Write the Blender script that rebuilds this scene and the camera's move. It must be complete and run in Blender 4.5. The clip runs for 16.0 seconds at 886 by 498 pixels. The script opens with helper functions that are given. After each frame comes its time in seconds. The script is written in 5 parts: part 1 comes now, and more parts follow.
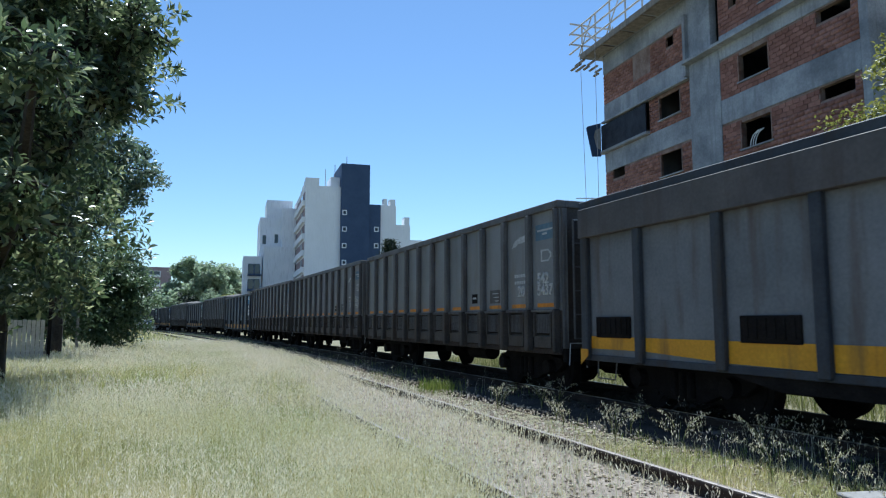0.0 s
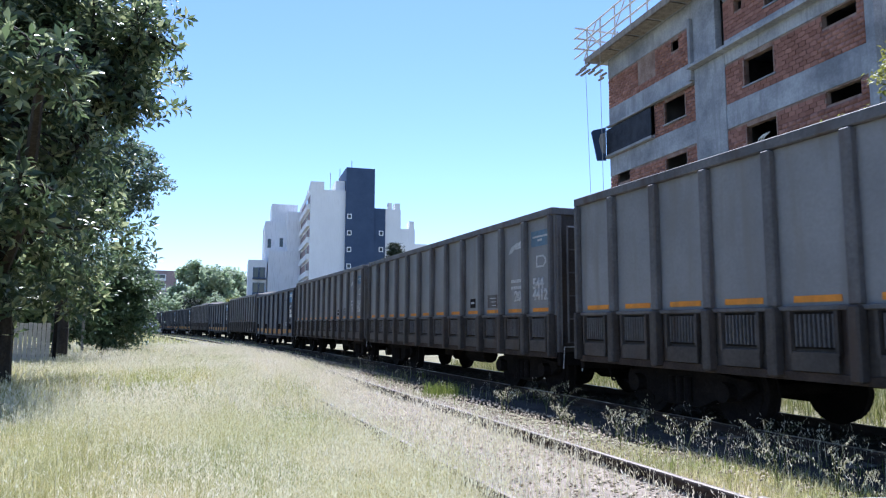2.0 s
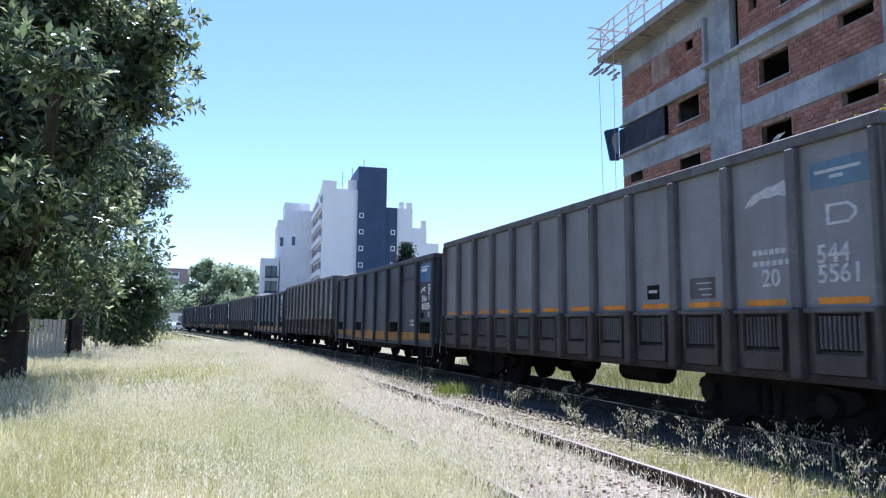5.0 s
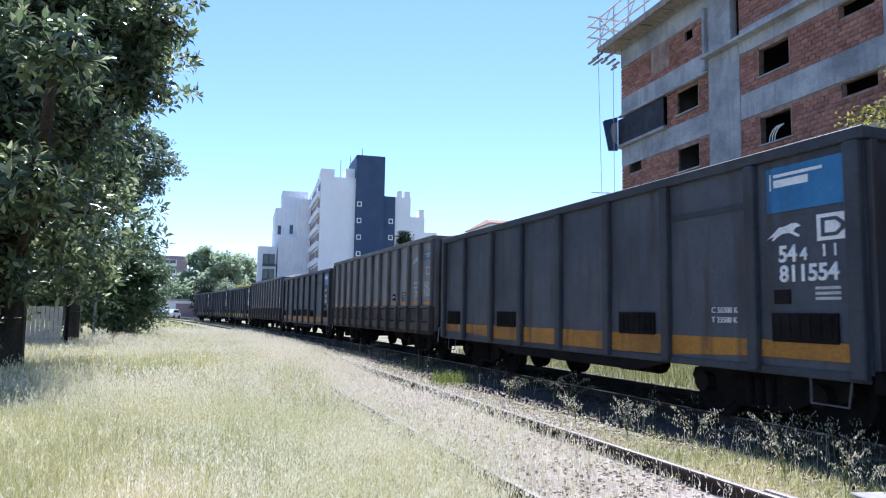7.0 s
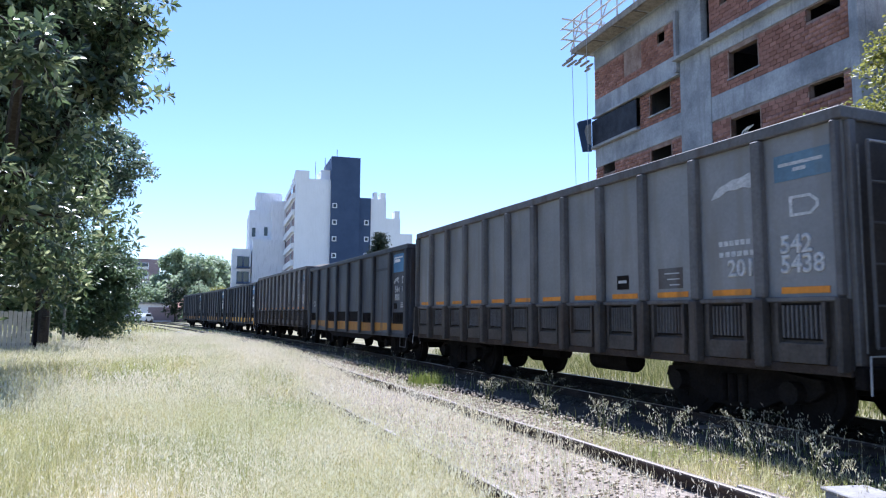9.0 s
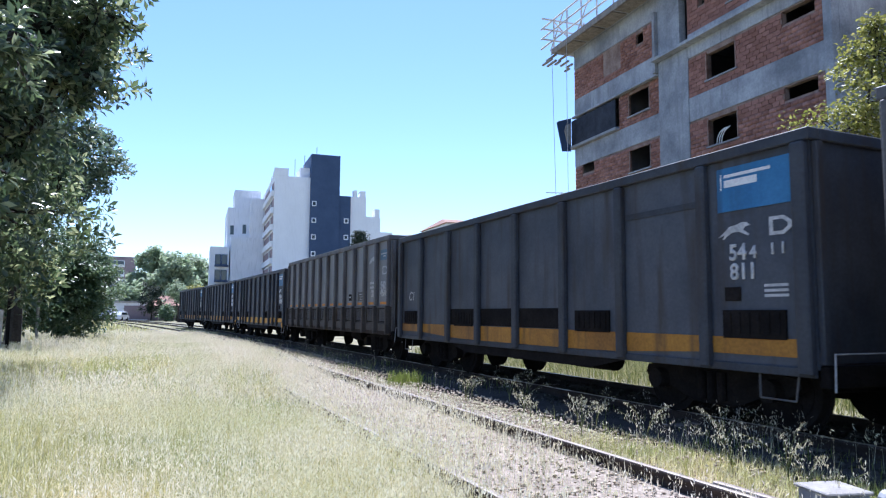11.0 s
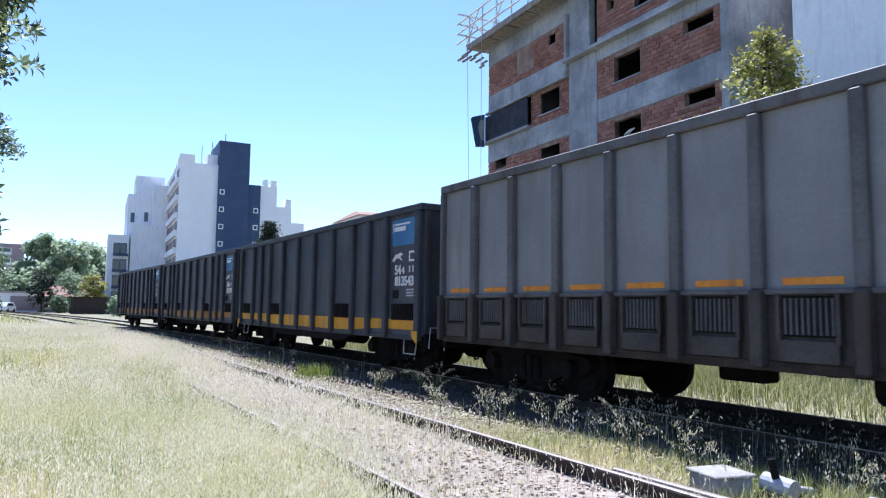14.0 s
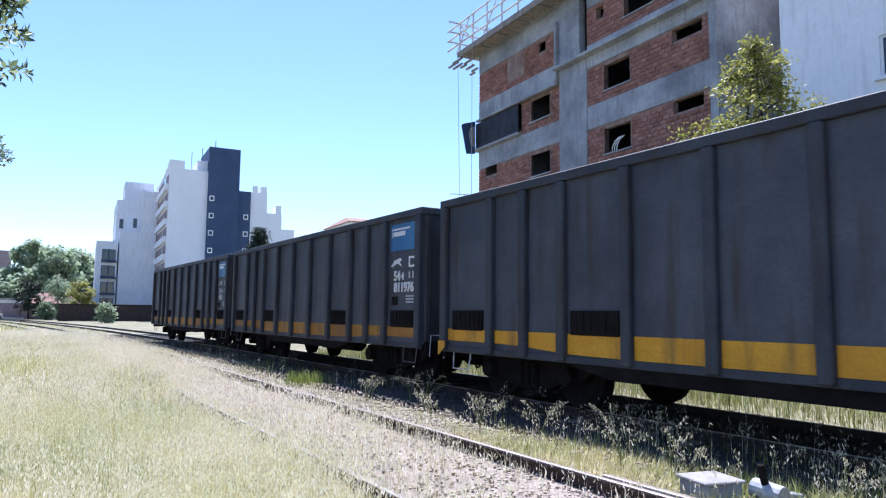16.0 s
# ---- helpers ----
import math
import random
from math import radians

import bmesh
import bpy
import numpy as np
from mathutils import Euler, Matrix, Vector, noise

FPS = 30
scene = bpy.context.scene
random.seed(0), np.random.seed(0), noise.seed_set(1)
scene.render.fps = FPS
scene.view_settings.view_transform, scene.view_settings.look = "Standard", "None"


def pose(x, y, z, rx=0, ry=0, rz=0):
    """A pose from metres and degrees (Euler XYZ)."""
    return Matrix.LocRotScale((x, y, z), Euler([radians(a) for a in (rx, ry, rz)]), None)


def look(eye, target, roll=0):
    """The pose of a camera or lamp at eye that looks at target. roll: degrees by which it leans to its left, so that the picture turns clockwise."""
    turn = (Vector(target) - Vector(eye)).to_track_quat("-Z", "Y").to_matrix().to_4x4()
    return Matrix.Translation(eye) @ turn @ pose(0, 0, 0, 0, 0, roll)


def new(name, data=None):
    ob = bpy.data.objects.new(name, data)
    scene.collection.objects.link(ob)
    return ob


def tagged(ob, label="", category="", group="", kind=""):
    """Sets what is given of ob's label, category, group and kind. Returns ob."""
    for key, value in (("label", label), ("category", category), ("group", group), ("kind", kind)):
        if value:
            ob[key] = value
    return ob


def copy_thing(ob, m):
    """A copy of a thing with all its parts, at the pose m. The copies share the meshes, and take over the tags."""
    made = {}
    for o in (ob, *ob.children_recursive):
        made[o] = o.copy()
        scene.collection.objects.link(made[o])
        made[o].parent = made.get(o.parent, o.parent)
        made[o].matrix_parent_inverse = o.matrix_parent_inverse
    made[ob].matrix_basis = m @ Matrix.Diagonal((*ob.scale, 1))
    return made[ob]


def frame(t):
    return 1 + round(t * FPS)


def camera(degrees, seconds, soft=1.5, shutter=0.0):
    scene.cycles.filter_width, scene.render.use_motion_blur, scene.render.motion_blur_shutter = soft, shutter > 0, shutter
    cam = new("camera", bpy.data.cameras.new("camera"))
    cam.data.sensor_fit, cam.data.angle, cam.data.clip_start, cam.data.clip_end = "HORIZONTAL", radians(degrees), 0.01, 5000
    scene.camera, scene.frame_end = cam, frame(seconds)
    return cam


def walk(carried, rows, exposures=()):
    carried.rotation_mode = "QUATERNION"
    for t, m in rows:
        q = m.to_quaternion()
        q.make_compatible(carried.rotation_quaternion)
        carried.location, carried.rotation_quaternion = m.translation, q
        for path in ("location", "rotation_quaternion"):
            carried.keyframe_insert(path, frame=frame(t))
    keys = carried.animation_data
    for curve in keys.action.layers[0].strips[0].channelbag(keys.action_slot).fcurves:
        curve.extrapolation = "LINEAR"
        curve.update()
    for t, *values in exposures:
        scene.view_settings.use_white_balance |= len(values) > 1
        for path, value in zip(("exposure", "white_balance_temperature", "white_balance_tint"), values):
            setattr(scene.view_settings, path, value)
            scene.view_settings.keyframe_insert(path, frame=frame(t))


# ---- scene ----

EYE = 1.45           # eye above the ground; rail tops lie at RAIL
RAIL = 0.15
cam = camera(65.7, 16.0, 1.2, 0.12)
PATH = [
    (0.0, pose(0, 0, EYE, 96.00, 0.00, 0.00)),
    (0.5, pose(0, 0, EYE, 96.10, -0.06, 0.17)),
    (1.0, pose(0, 0, EYE, 96.05, -0.10, 0.23)),
    (1.5, pose(0, 0, EYE, 96.36, 0.04, 0.51)),
    (2.0, pose(0, 0, EYE, 96.33, -0.14, 0.38)),
    (2.5, pose(0, 0, EYE, 96.67, -0.06, 0.69)),
    (3.0, pose(0, 0, EYE, 96.85, -0.14, 0.95)),
    (3.5, pose(0, 0, EYE, 96.61, -0.22, 0.54)),
    (4.0, pose(0, 0, EYE, 96.34, -0.31, 0.85)),
    (4.5, pose(0, 0, EYE, 96.38, -0.47, 1.28)),
    (7.0, pose(0, 0, EYE, 95.38, -0.89, 1.09)),
    (7.5, pose(0, 0, EYE, 95.66, -0.58, 0.83)),
    (8.0, pose(0, 0, EYE, 95.60, -0.48, 0.07)),
    (8.5, pose(0, 0, EYE, 95.56, -0.29, -0.38)),
    (9.0, pose(0, 0, EYE, 95.50, -0.35, -0.87)),
    (11.5, pose(0, 0, EYE, 95.36, -0.36, -3.31)),
    (12.0, pose(0, 0, EYE, 95.33, -0.43, -4.16)),
    (12.5, pose(0, 0, EYE, 95.54, -0.72, -4.76)),
    (13.0, pose(0, 0, EYE, 95.95, -0.90, -6.58)),
    (13.5, pose(0, 0, EYE, 95.45, -0.36, -8.45)),
    (14.0, pose(0, 0, EYE, 94.87, -0.65, -9.88)),
    (14.5, pose(0, 0, EYE, 94.81, -0.78, -9.63)),
    (15.0, pose(0, 0, EYE, 95.00, -0.64, -9.73)),
    (15.5, pose(0, 0, EYE, 95.05, -0.54, -10.27)),
    (16.0, pose(0, 0, EYE, 95.43, -0.61, -10.66)),
]
walk(cam, PATH, exposures=[(0.0, 0.38, 5380, 3), (0.6, 0.48, 5420, 5), (1.2, 0.55, 5420, 8), (1.8, 0.88, 5400, 14), (2.5, 1.04, 5400, 17), (7.0, 1.05, 5380, 17), (13.0, 1.05, 5380, 17), (16.0, 1.08, 5440, 19)])

# ---------------------------------------------------------------- light
SUN_YAW, SUN_EL = -1.0, 61.0
_a, _e = radians(SUN_YAW), radians(SUN_EL)
SUN_DIR = Vector((-math.sin(_a) * math.cos(_e), math.cos(_a) * math.cos(_e), math.sin(_e)))
world = bpy.data.worlds.new("world")
scene.world = world
world.use_nodes = True
_nt = world.node_tree
_sky = _nt.nodes.new("ShaderNodeTexSky")
_sky.sky_type = "NISHITA"
_sky.sun_disc = False
_sky.sun_elevation = _e
_sky.sun_rotation = -_a
_sky.air_density, _sky.dust_density, _sky.ozone_density = 1.0, 0.1, 2.8
_bg = _nt.nodes["Background"]
_bg.inputs["Strength"].default_value = 0.102
_nt.links.new(_sky.outputs[0], _bg.inputs["Color"])
sun = new("sun", bpy.data.lights.new("sun", "SUN"))
sun.data.energy, sun.data.angle, sun.data.color = 5.0, radians(0.53), (1.0, 0.95, 0.87)
sun.matrix_world = look(SUN_DIR * 80, (0, 0, 0))


# ---------------------------------------------------------------- materials
def _ramp(nt, fac, c1, c2, lo=0.35, hi=0.65):
    r = nt.nodes.new("ShaderNodeValToRGB")
    r.color_ramp.elements[0].position, r.color_ramp.elements[1].position = lo, hi
    r.color_ramp.elements[0].color, r.color_ramp.elements[1].color = (*c1, 1), (*c2, 1)
    nt.links.new(fac, r.inputs[0])
    return r.outputs[0]


def surf(name, c1, c2, scale=1.0, rough=0.8, metal=0.0, bump=0.15, fine=30.0, grain=0.18, streak=None, stretch=(1, 1, 1), spec=0.3):
    """A worn surface: patches from c1 to c2, fine grain, relief, and streaks of a third colour running down."""
    m = bpy.data.materials.new(name)
    m.use_nodes = True
    nt = m.node_tree
    b = nt.nodes["Principled BSDF"]
    tc = nt.nodes.new("ShaderNodeTexCoord")
    mp = nt.nodes.new("ShaderNodeMapping")
    mp.inputs["Scale"].default_value = stretch
    nt.links.new(tc.outputs["Object"], mp.inputs[0])
    n1 = nt.nodes.new("ShaderNodeTexNoise")
    n1.inputs["Scale"].default_value, n1.inputs["Detail"].default_value = scale, 6
    n1.inputs["Roughness"].default_value = 0.65
    nt.links.new(mp.outputs[0], n1.inputs["Vector"])
    col = _ramp(nt, n1.outputs["Fac"], c1, c2)
    n2 = nt.nodes.new("ShaderNodeTexNoise")
    n2.inputs["Scale"].default_value, n2.inputs["Detail"].default_value = fine, 4
    nt.links.new(tc.outputs["Object"], n2.inputs["Vector"])
    mul = nt.nodes.new("ShaderNodeMix")
    mul.data_type, mul.blend_type = "RGBA", "MULTIPLY"
    mul.inputs[0].default_value = 1.0
    g = _ramp(nt, n2.outputs["Fac"], (1 - grain,) * 3, (1 + grain * 0.5,) * 3, 0.3, 0.7)
    nt.links.new(col, mul.inputs[6])
    nt.links.new(g, mul.inputs[7])
    col = mul.outputs[2]
    if streak:
        mp2 = nt.nodes.new("ShaderNodeMapping")
        mp2.inputs["Scale"].default_value = (3.0, 3.0, 0.35)
        nt.links.new(tc.outputs["Object"], mp2.inputs[0])
        n3 = nt.nodes.new("ShaderNodeTexNoise")
        n3.inputs["Scale"].default_value, n3.inputs["Detail"].default_value = 1.6, 8
        nt.links.new(mp2.outputs[0], n3.inputs["Vector"])
        f = _ramp(nt, n3.outputs["Fac"], (0, 0, 0), (0.75, 0.75, 0.75), 0.52, 0.72)
        mx = nt.nodes.new("ShaderNodeMix")
        mx.data_type = "RGBA"
        nt.links.new(f, mx.inputs[0])
        nt.links.new(col, mx.inputs[6])
        mx.inputs[7].default_value = (*streak, 1)
        col = mx.outputs[2]
    nt.links.new(col, b.inputs["Base Color"])
    b.inputs["Roughness"].default_value, b.inputs["Metallic"].default_value = rough, metal
    b.inputs["Specular IOR Level"].default_value = spec
    if bump:
        bp = nt.nodes.new("ShaderNodeBump")
        bp.inputs["Strength"].default_value, bp.inputs["Distance"].default_value = bump, 0.02
        nt.links.new(n2.outputs["Fac"], bp.inputs["Height"])
        nt.links.new(bp.outputs[0], b.inputs["Normal"])
    return m


def leafy(name, c1, c2, c3, trans=0.35, rough=0.45, mid=0.5, low=(0.82, 0.84, 0.6), high=(1.12, 1.07, 1.05), size=0.6):
    """Leaves and blades: colour per piece, light shining through."""
    m = bpy.data.materials.new(name)
    m.use_nodes = True
    nt = m.node_tree
    b = nt.nodes["Principled BSDF"]
    out = nt.nodes["Material Output"]
    geo = nt.nodes.new("ShaderNodeNewGeometry")
    r = nt.nodes.new("ShaderNodeValToRGB")
    e = r.color_ramp.elements
    e[0].color, e[1].color = (*c1, 1), (*c3, 1)
    e.new(mid).color = (*c2, 1)
    nt.links.new(geo.outputs["Random Per Island"], r.inputs[0])
    tc = nt.nodes.new("ShaderNodeTexCoord")
    n = nt.nodes.new("ShaderNodeTexNoise")
    n.inputs["Scale"].default_value, n.inputs["Detail"].default_value = size, 4
    nt.links.new(tc.outputs["Object"], n.inputs["Vector"])
    mul = nt.nodes.new("ShaderNodeMix")
    mul.data_type, mul.blend_type = "RGBA", "MULTIPLY"
    mul.inputs[0].default_value = 1.0
    nt.links.new(r.outputs[0], mul.inputs[6])
    nt.links.new(_ramp(nt, n.outputs["Fac"], low, high, 0.3, 0.7), mul.inputs[7])
    nt.links.new(mul.outputs[2], b.inputs["Base Color"])
    b.inputs["Roughness"].default_value = rough
    t = nt.nodes.new("ShaderNodeBsdfTranslucent")
    nt.links.new(mul.outputs[2], t.inputs["Color"])
    mix = nt.nodes.new("ShaderNodeMixShader")
    mix.inputs[0].default_value = trans
    nt.links.new(b.outputs[0], mix.inputs[1])
    nt.links.new(t.outputs[0], mix.inputs[2])
    nt.links.new(mix.outputs[0], out.inputs["Surface"])
    return m


M_PAINT_DARK = surf("dark_wagon_paint", (0.045, 0.052, 0.068), (0.08, 0.088, 0.106), 0.9, 0.62, 0.0, 0.08, 22, 0.15, (0.04, 0.03, 0.026))
M_PAINT_PALE = surf("pale_wagon_paint", (0.13, 0.137, 0.15), (0.185, 0.19, 0.205), 0.9, 0.6, 0.0, 0.08, 22, 0.15, (0.09, 0.07, 0.06))
M_PAINT_BROWN = surf("brown_grey_paint", (0.075, 0.068, 0.068), (0.115, 0.105, 0.102), 0.8, 0.65, 0.0, 0.08, 22, 0.15, (0.06, 0.045, 0.04))
M_PAINT_GREY = surf("grey_wagon_paint", (0.175, 0.178, 0.186), (0.24, 0.243, 0.252), 0.6, 0.55, 0.0, 0.06, 22, 0.09, (0.17, 0.16, 0.15))
M_RIB_GREY = surf("grey_rib_paint", (0.085, 0.083, 0.085), (0.135, 0.13, 0.132), 1.2, 0.65, 0.0, 0.1, 25, 0.2, (0.06, 0.04, 0.03))
# grime of the lower sides; on end walls it also stands for shade
M_LOWER = surf("grimy_lower_and_end_shade_paint", (0.038, 0.033, 0.03), (0.08, 0.07, 0.063), 1.2, 0.7, 0.0, 0.1, 25, 0.25, (0.055, 0.035, 0.026))
M_RIB_DARK = surf("dark_rib_paint", (0.03, 0.034, 0.045), (0.055, 0.06, 0.07), 1.2, 0.65, 0.0, 0.1, 25, 0.2, (0.04, 0.03, 0.024))
M_RUST = surf("rusty_steel", (0.034, 0.026, 0.022), (0.065, 0.048, 0.04), 3.0, 0.9, 0.1, 0.3, 40, 0.3)
# near-black, low-gloss colour for running gear, underframe, hatches and plates
M_NEAR_BLACK = surf("near_black_matt", (0.008, 0.007, 0.007), (0.019, 0.016, 0.015), 2.0, 0.98, 0.0, 0.25, 30, 0.3, spec=0.1)
M_YELLOW = surf("yellow_band_paint", (0.52, 0.24, 0.012), (0.62, 0.32, 0.02), 1.5, 0.55, 0.0, 0.05, 25, 0.15, (0.16, 0.09, 0.03))
M_AMBER = surf("grimy_amber_paint", (0.22, 0.10, 0.02), (0.40, 0.19, 0.025), 0.8, 0.65, 0.0, 0.05, 25, 0.25, (0.05, 0.035, 0.025))
M_ORANGE = surf("orange_mark_paint", (0.55, 0.19, 0.02), (0.66, 0.26, 0.03), 3.0, 0.55, 0.0, 0.05, 25, 0.15, (0.25, 0.12, 0.04))
M_BLUE = surf("blue_sign_paint", (0.035, 0.14, 0.3), (0.055, 0.185, 0.37), 2.0, 0.5, 0.0, 0.03, 25, 0.12, (0.03, 0.08, 0.16))
M_BLUE_FADED = surf("faded_blue_paint", (0.09, 0.15, 0.21), (0.13, 0.21, 0.28), 2.0, 0.6, 0.0, 0.03, 25, 0.15, (0.12, 0.14, 0.16))
M_WHITE = surf("white_lettering", (0.62, 0.62, 0.62), (0.75, 0.75, 0.75), 6.0, 0.6, 0.0, 0.0, 40, 0.15)
M_FADED = surf("faded_lettering", (0.36, 0.365, 0.37), (0.54, 0.54, 0.55), 6.0, 0.7, 0.0, 0.0, 40, 0.25)
M_LOAD = surf("stone_load", (0.12, 0.11, 0.10), (0.22, 0.2, 0.18), 6.0, 0.95, 0.0, 0.6, 25, 0.4)
M_STEEL = surf("rail_steel", (0.32, 0.29, 0.27), (0.5, 0.47, 0.44), 6.0, 0.35, 0.85, 0.05, 40, 0.15)
M_CONCRETE = surf("raw_concrete", (0.19, 0.197, 0.215), (0.42, 0.43, 0.45), 0.42, 0.9, 0.0, 0.2, 12, 0.15, (0.21, 0.212, 0.225))
# blue-black that stands for the shade inside the balcony recess
M_RECESS_SHADE = surf("balcony_recess_shade", (0.02, 0.024, 0.034), (0.045, 0.05, 0.065), 1.5, 0.9, 0.0, 0.3, 60, 0.3)
M_CONC_PALE = surf("pale_concrete", (0.26, 0.245, 0.23), (0.38, 0.36, 0.34), 3.0, 0.9, 0.0, 0.3, 30, 0.15)
M_MORTAR = surf("mortar", (0.19, 0.12, 0.095), (0.32, 0.24, 0.2), 2.0, 0.95, 0.0, 0.3, 30, 0.2)
# wall colour darkened to stand for shade in rooms and in the recess
M_SHADE_WALL = surf("wall_darkened_as_shade", (0.07, 0.07, 0.075), (0.12, 0.12, 0.125), 1.0, 0.95)
M_RENDER = surf("white_render", (0.74, 0.75, 0.77), (0.83, 0.83, 0.85), 0.25, 0.85, 0.0, 0.05, 6, 0.06, (0.6, 0.6, 0.62))
M_RENDER_GREY = surf("pale_grey_render", (0.74, 0.75, 0.77), (0.80, 0.81, 0.83), 0.25, 0.85, 0.0, 0.05, 6, 0.05, (0.69, 0.70, 0.72))
M_SLATE = surf("dark_blue_cladding", (0.038, 0.064, 0.125), (0.056, 0.086, 0.155), 0.4, 0.7, 0.0, 0.05, 8, 0.1)
M_MAUVE = surf("mauve_brown_render", (0.26, 0.2, 0.21), (0.33, 0.26, 0.27), 0.4, 0.85)
M_TILE = surf("terracotta_roof", (0.24, 0.14, 0.11), (0.33, 0.2, 0.155), 2.0, 0.9, 0.0, 0.3)
M_TIMBER = surf("weathered_timber", (0.20, 0.17, 0.14), (0.33, 0.29, 0.25), 4.0, 0.9, 0.0, 0.3, 30, 0.3, None, (1, 1, 0.15))
M_PALE_TIMBER = surf("pale_formwork_timber", (0.5, 0.47, 0.43), (0.64, 0.6, 0.56), 4.0, 0.9, 0.0, 0.2)
M_BARK = surf("bark", (0.03, 0.026, 0.022), (0.06, 0.05, 0.042), 5.0, 0.95, 0.0, 0.6, 18, 0.4, None, (1, 1, 0.3))
M_SLEEPER = surf("weathered_sleeper", (0.16, 0.14, 0.12), (0.27, 0.24, 0.21), 4.0, 0.95, 0.0, 0.4, 25, 0.3)
M_CAR = surf("white_car_paint", (0.7, 0.7, 0.72), (0.76, 0.76, 0.78), 1.0, 0.3, 0.0, 0.0, 20, 0.03, None, (1, 1, 1), 0.5)
M_TYRE = surf("tyre_rubber", (0.015, 0.015, 0.016), (0.03, 0.03, 0.03), 3.0, 0.9)
M_GLASS = bpy.data.materials.new("dark_glass")
M_GLASS.use_nodes = True
_b = M_GLASS.node_tree.nodes["Principled BSDF"]
_b.inputs["Base Color"].default_value = (0.03, 0.04, 0.05, 1)
_b.inputs["Roughness"].default_value = 0.06
_b.inputs["Specular IOR Level"].default_value = 0.6
# the palest tone paints bright glints onto a share of the leaves
M_LEAF_BIG = leafy("broad_glossy_leaves_with_glints", (0.05, 0.08, 0.04), (0.13, 0.175, 0.08), (0.52, 0.54, 0.3), 0.5, 0.3, 0.7, (0.8, 0.85, 0.85), (1.15, 1.1, 1.0))
M_LEAF_BIG.node_tree.nodes["Principled BSDF"].inputs["Specular IOR Level"].default_value = 0.85
M_LEAF_FINE = leafy("small_grey_green_leaves", (0.085, 0.14, 0.105), (0.14, 0.20, 0.155), (0.22, 0.28, 0.21), 0.4, 0.4)
M_LEAF_BUSH = leafy("dark_bush_leaves", (0.085, 0.14, 0.08), (0.13, 0.195, 0.115), (0.22, 0.28, 0.17), 0.4, 0.4)
M_LEAF_LIME = leafy("lime_green_leaves", (0.17, 0.185, 0.045), (0.26, 0.27, 0.07), (0.36, 0.34, 0.12), 0.5, 0.5)
# far leaf colours lightened to paint in the haze of distance
M_LEAF_FAR = leafy("haze_paled_foliage", (0.24, 0.32, 0.23), (0.32, 0.40, 0.29), (0.42, 0.48, 0.36), 0.55, 0.6)
M_LEAF_CONIFER = leafy("cypress_foliage", (0.015, 0.028, 0.018), (0.026, 0.044, 0.026), (0.04, 0.06, 0.035), 0.12, 0.7)
M_GRASS = leafy("dry_and_green_grass", (0.31, 0.30, 0.095), (0.61, 0.545, 0.29), (0.9, 0.82, 0.6), 0.5, 0.6, 0.5, (0.46, 0.58, 0.3), (1.22, 1.16, 1.18), 0.7)
M_DRY = leafy("bleached_dry_grass", (0.5, 0.46, 0.37), (0.65, 0.6, 0.5), (0.8, 0.76, 0.68), 0.45, 0.6)
M_GRASS_GREEN = leafy("green_weeds", (0.14, 0.2, 0.04), (0.23, 0.28, 0.07), (0.36, 0.36, 0.15), 0.5, 0.6)
M_VERGE = leafy("green_and_straw_verge", (0.09, 0.12, 0.03), (0.17, 0.19, 0.06), (0.5, 0.47, 0.28), 0.4, 0.6)
M_SEED = leafy("bleached_seed_heads", (0.66, 0.59, 0.44), (0.8, 0.75, 0.63), (0.9, 0.87, 0.8), 0.4, 0.6)
M_OAT = leafy("straw_coloured_oat_heads", (0.58, 0.53, 0.32), (0.77, 0.73, 0.56), (0.92, 0.9, 0.82), 0.4, 0.6)
M_SEED_GREY = leafy("grey_thistle_heads", (0.42, 0.39, 0.31), (0.6, 0.56, 0.47), (0.8, 0.76, 0.68), 0.4, 0.7)


# brick colour differs from brick to brick
def brick_material(name, info):
    m = surf(name, (0.24, 0.115, 0.085), (0.35, 0.175, 0.13), 0.7, 0.92, 0.0, 0.25, 25, 0.2)
    nt = m.node_tree
    b = nt.nodes["Principled BSDF"]
    src = b.inputs["Base Color"].links[0].from_socket
    n = nt.nodes.new("ShaderNodeObjectInfo" if info else "ShaderNodeNewGeometry")
    mul = nt.nodes.new("ShaderNodeMix")
    mul.data_type, mul.blend_type = "RGBA", "MULTIPLY"
    mul.inputs[0].default_value = 1.0
    nt.links.new(src, mul.inputs[6])
    nt.links.new(_ramp(nt, n.outputs["Random" if info else "Random Per Island"], (0.75, 0.72, 0.7), (1.2, 1.25, 1.3), 0.0, 1.0), mul.inputs[7])
    nt.links.new(mul.outputs[2], b.inputs["Base Color"])
    return m


M_BRICK = brick_material("hollow_brick", True)
M_BRICK_JOINED = brick_material("hollow_brick_far", False)


# ---------------------------------------------------------------- helpers
def box(bm, x0, x1, y0, y1, z0, z1):
    v = [bm.verts.new((x, y, z)) for z in (z0, z1) for y in (y0, y1) for x in (x0, x1)]
    for f in ((0, 2, 3, 1), (4, 5, 7, 6), (0, 1, 5, 4), (2, 6, 7, 3), (0, 4, 6, 2), (1, 3, 7, 5)):
        bm.faces.new([v[i] for i in f])


def rod(bm, a, b, r, n=8, r2=None):
    """A round bar from a to b."""
    a, b = Vector(a), Vector(b)
    q = (b - a).to_track_quat("Z", "Y")
    rings = []
    for p, rr in ((a, r), (b, r if r2 is None else r2)):
        rings.append([bm.verts.new(p + q @ Vector((rr * math.cos(2 * math.pi * i / n), rr * math.sin(2 * math.pi * i / n), 0))) for i in range(n)])
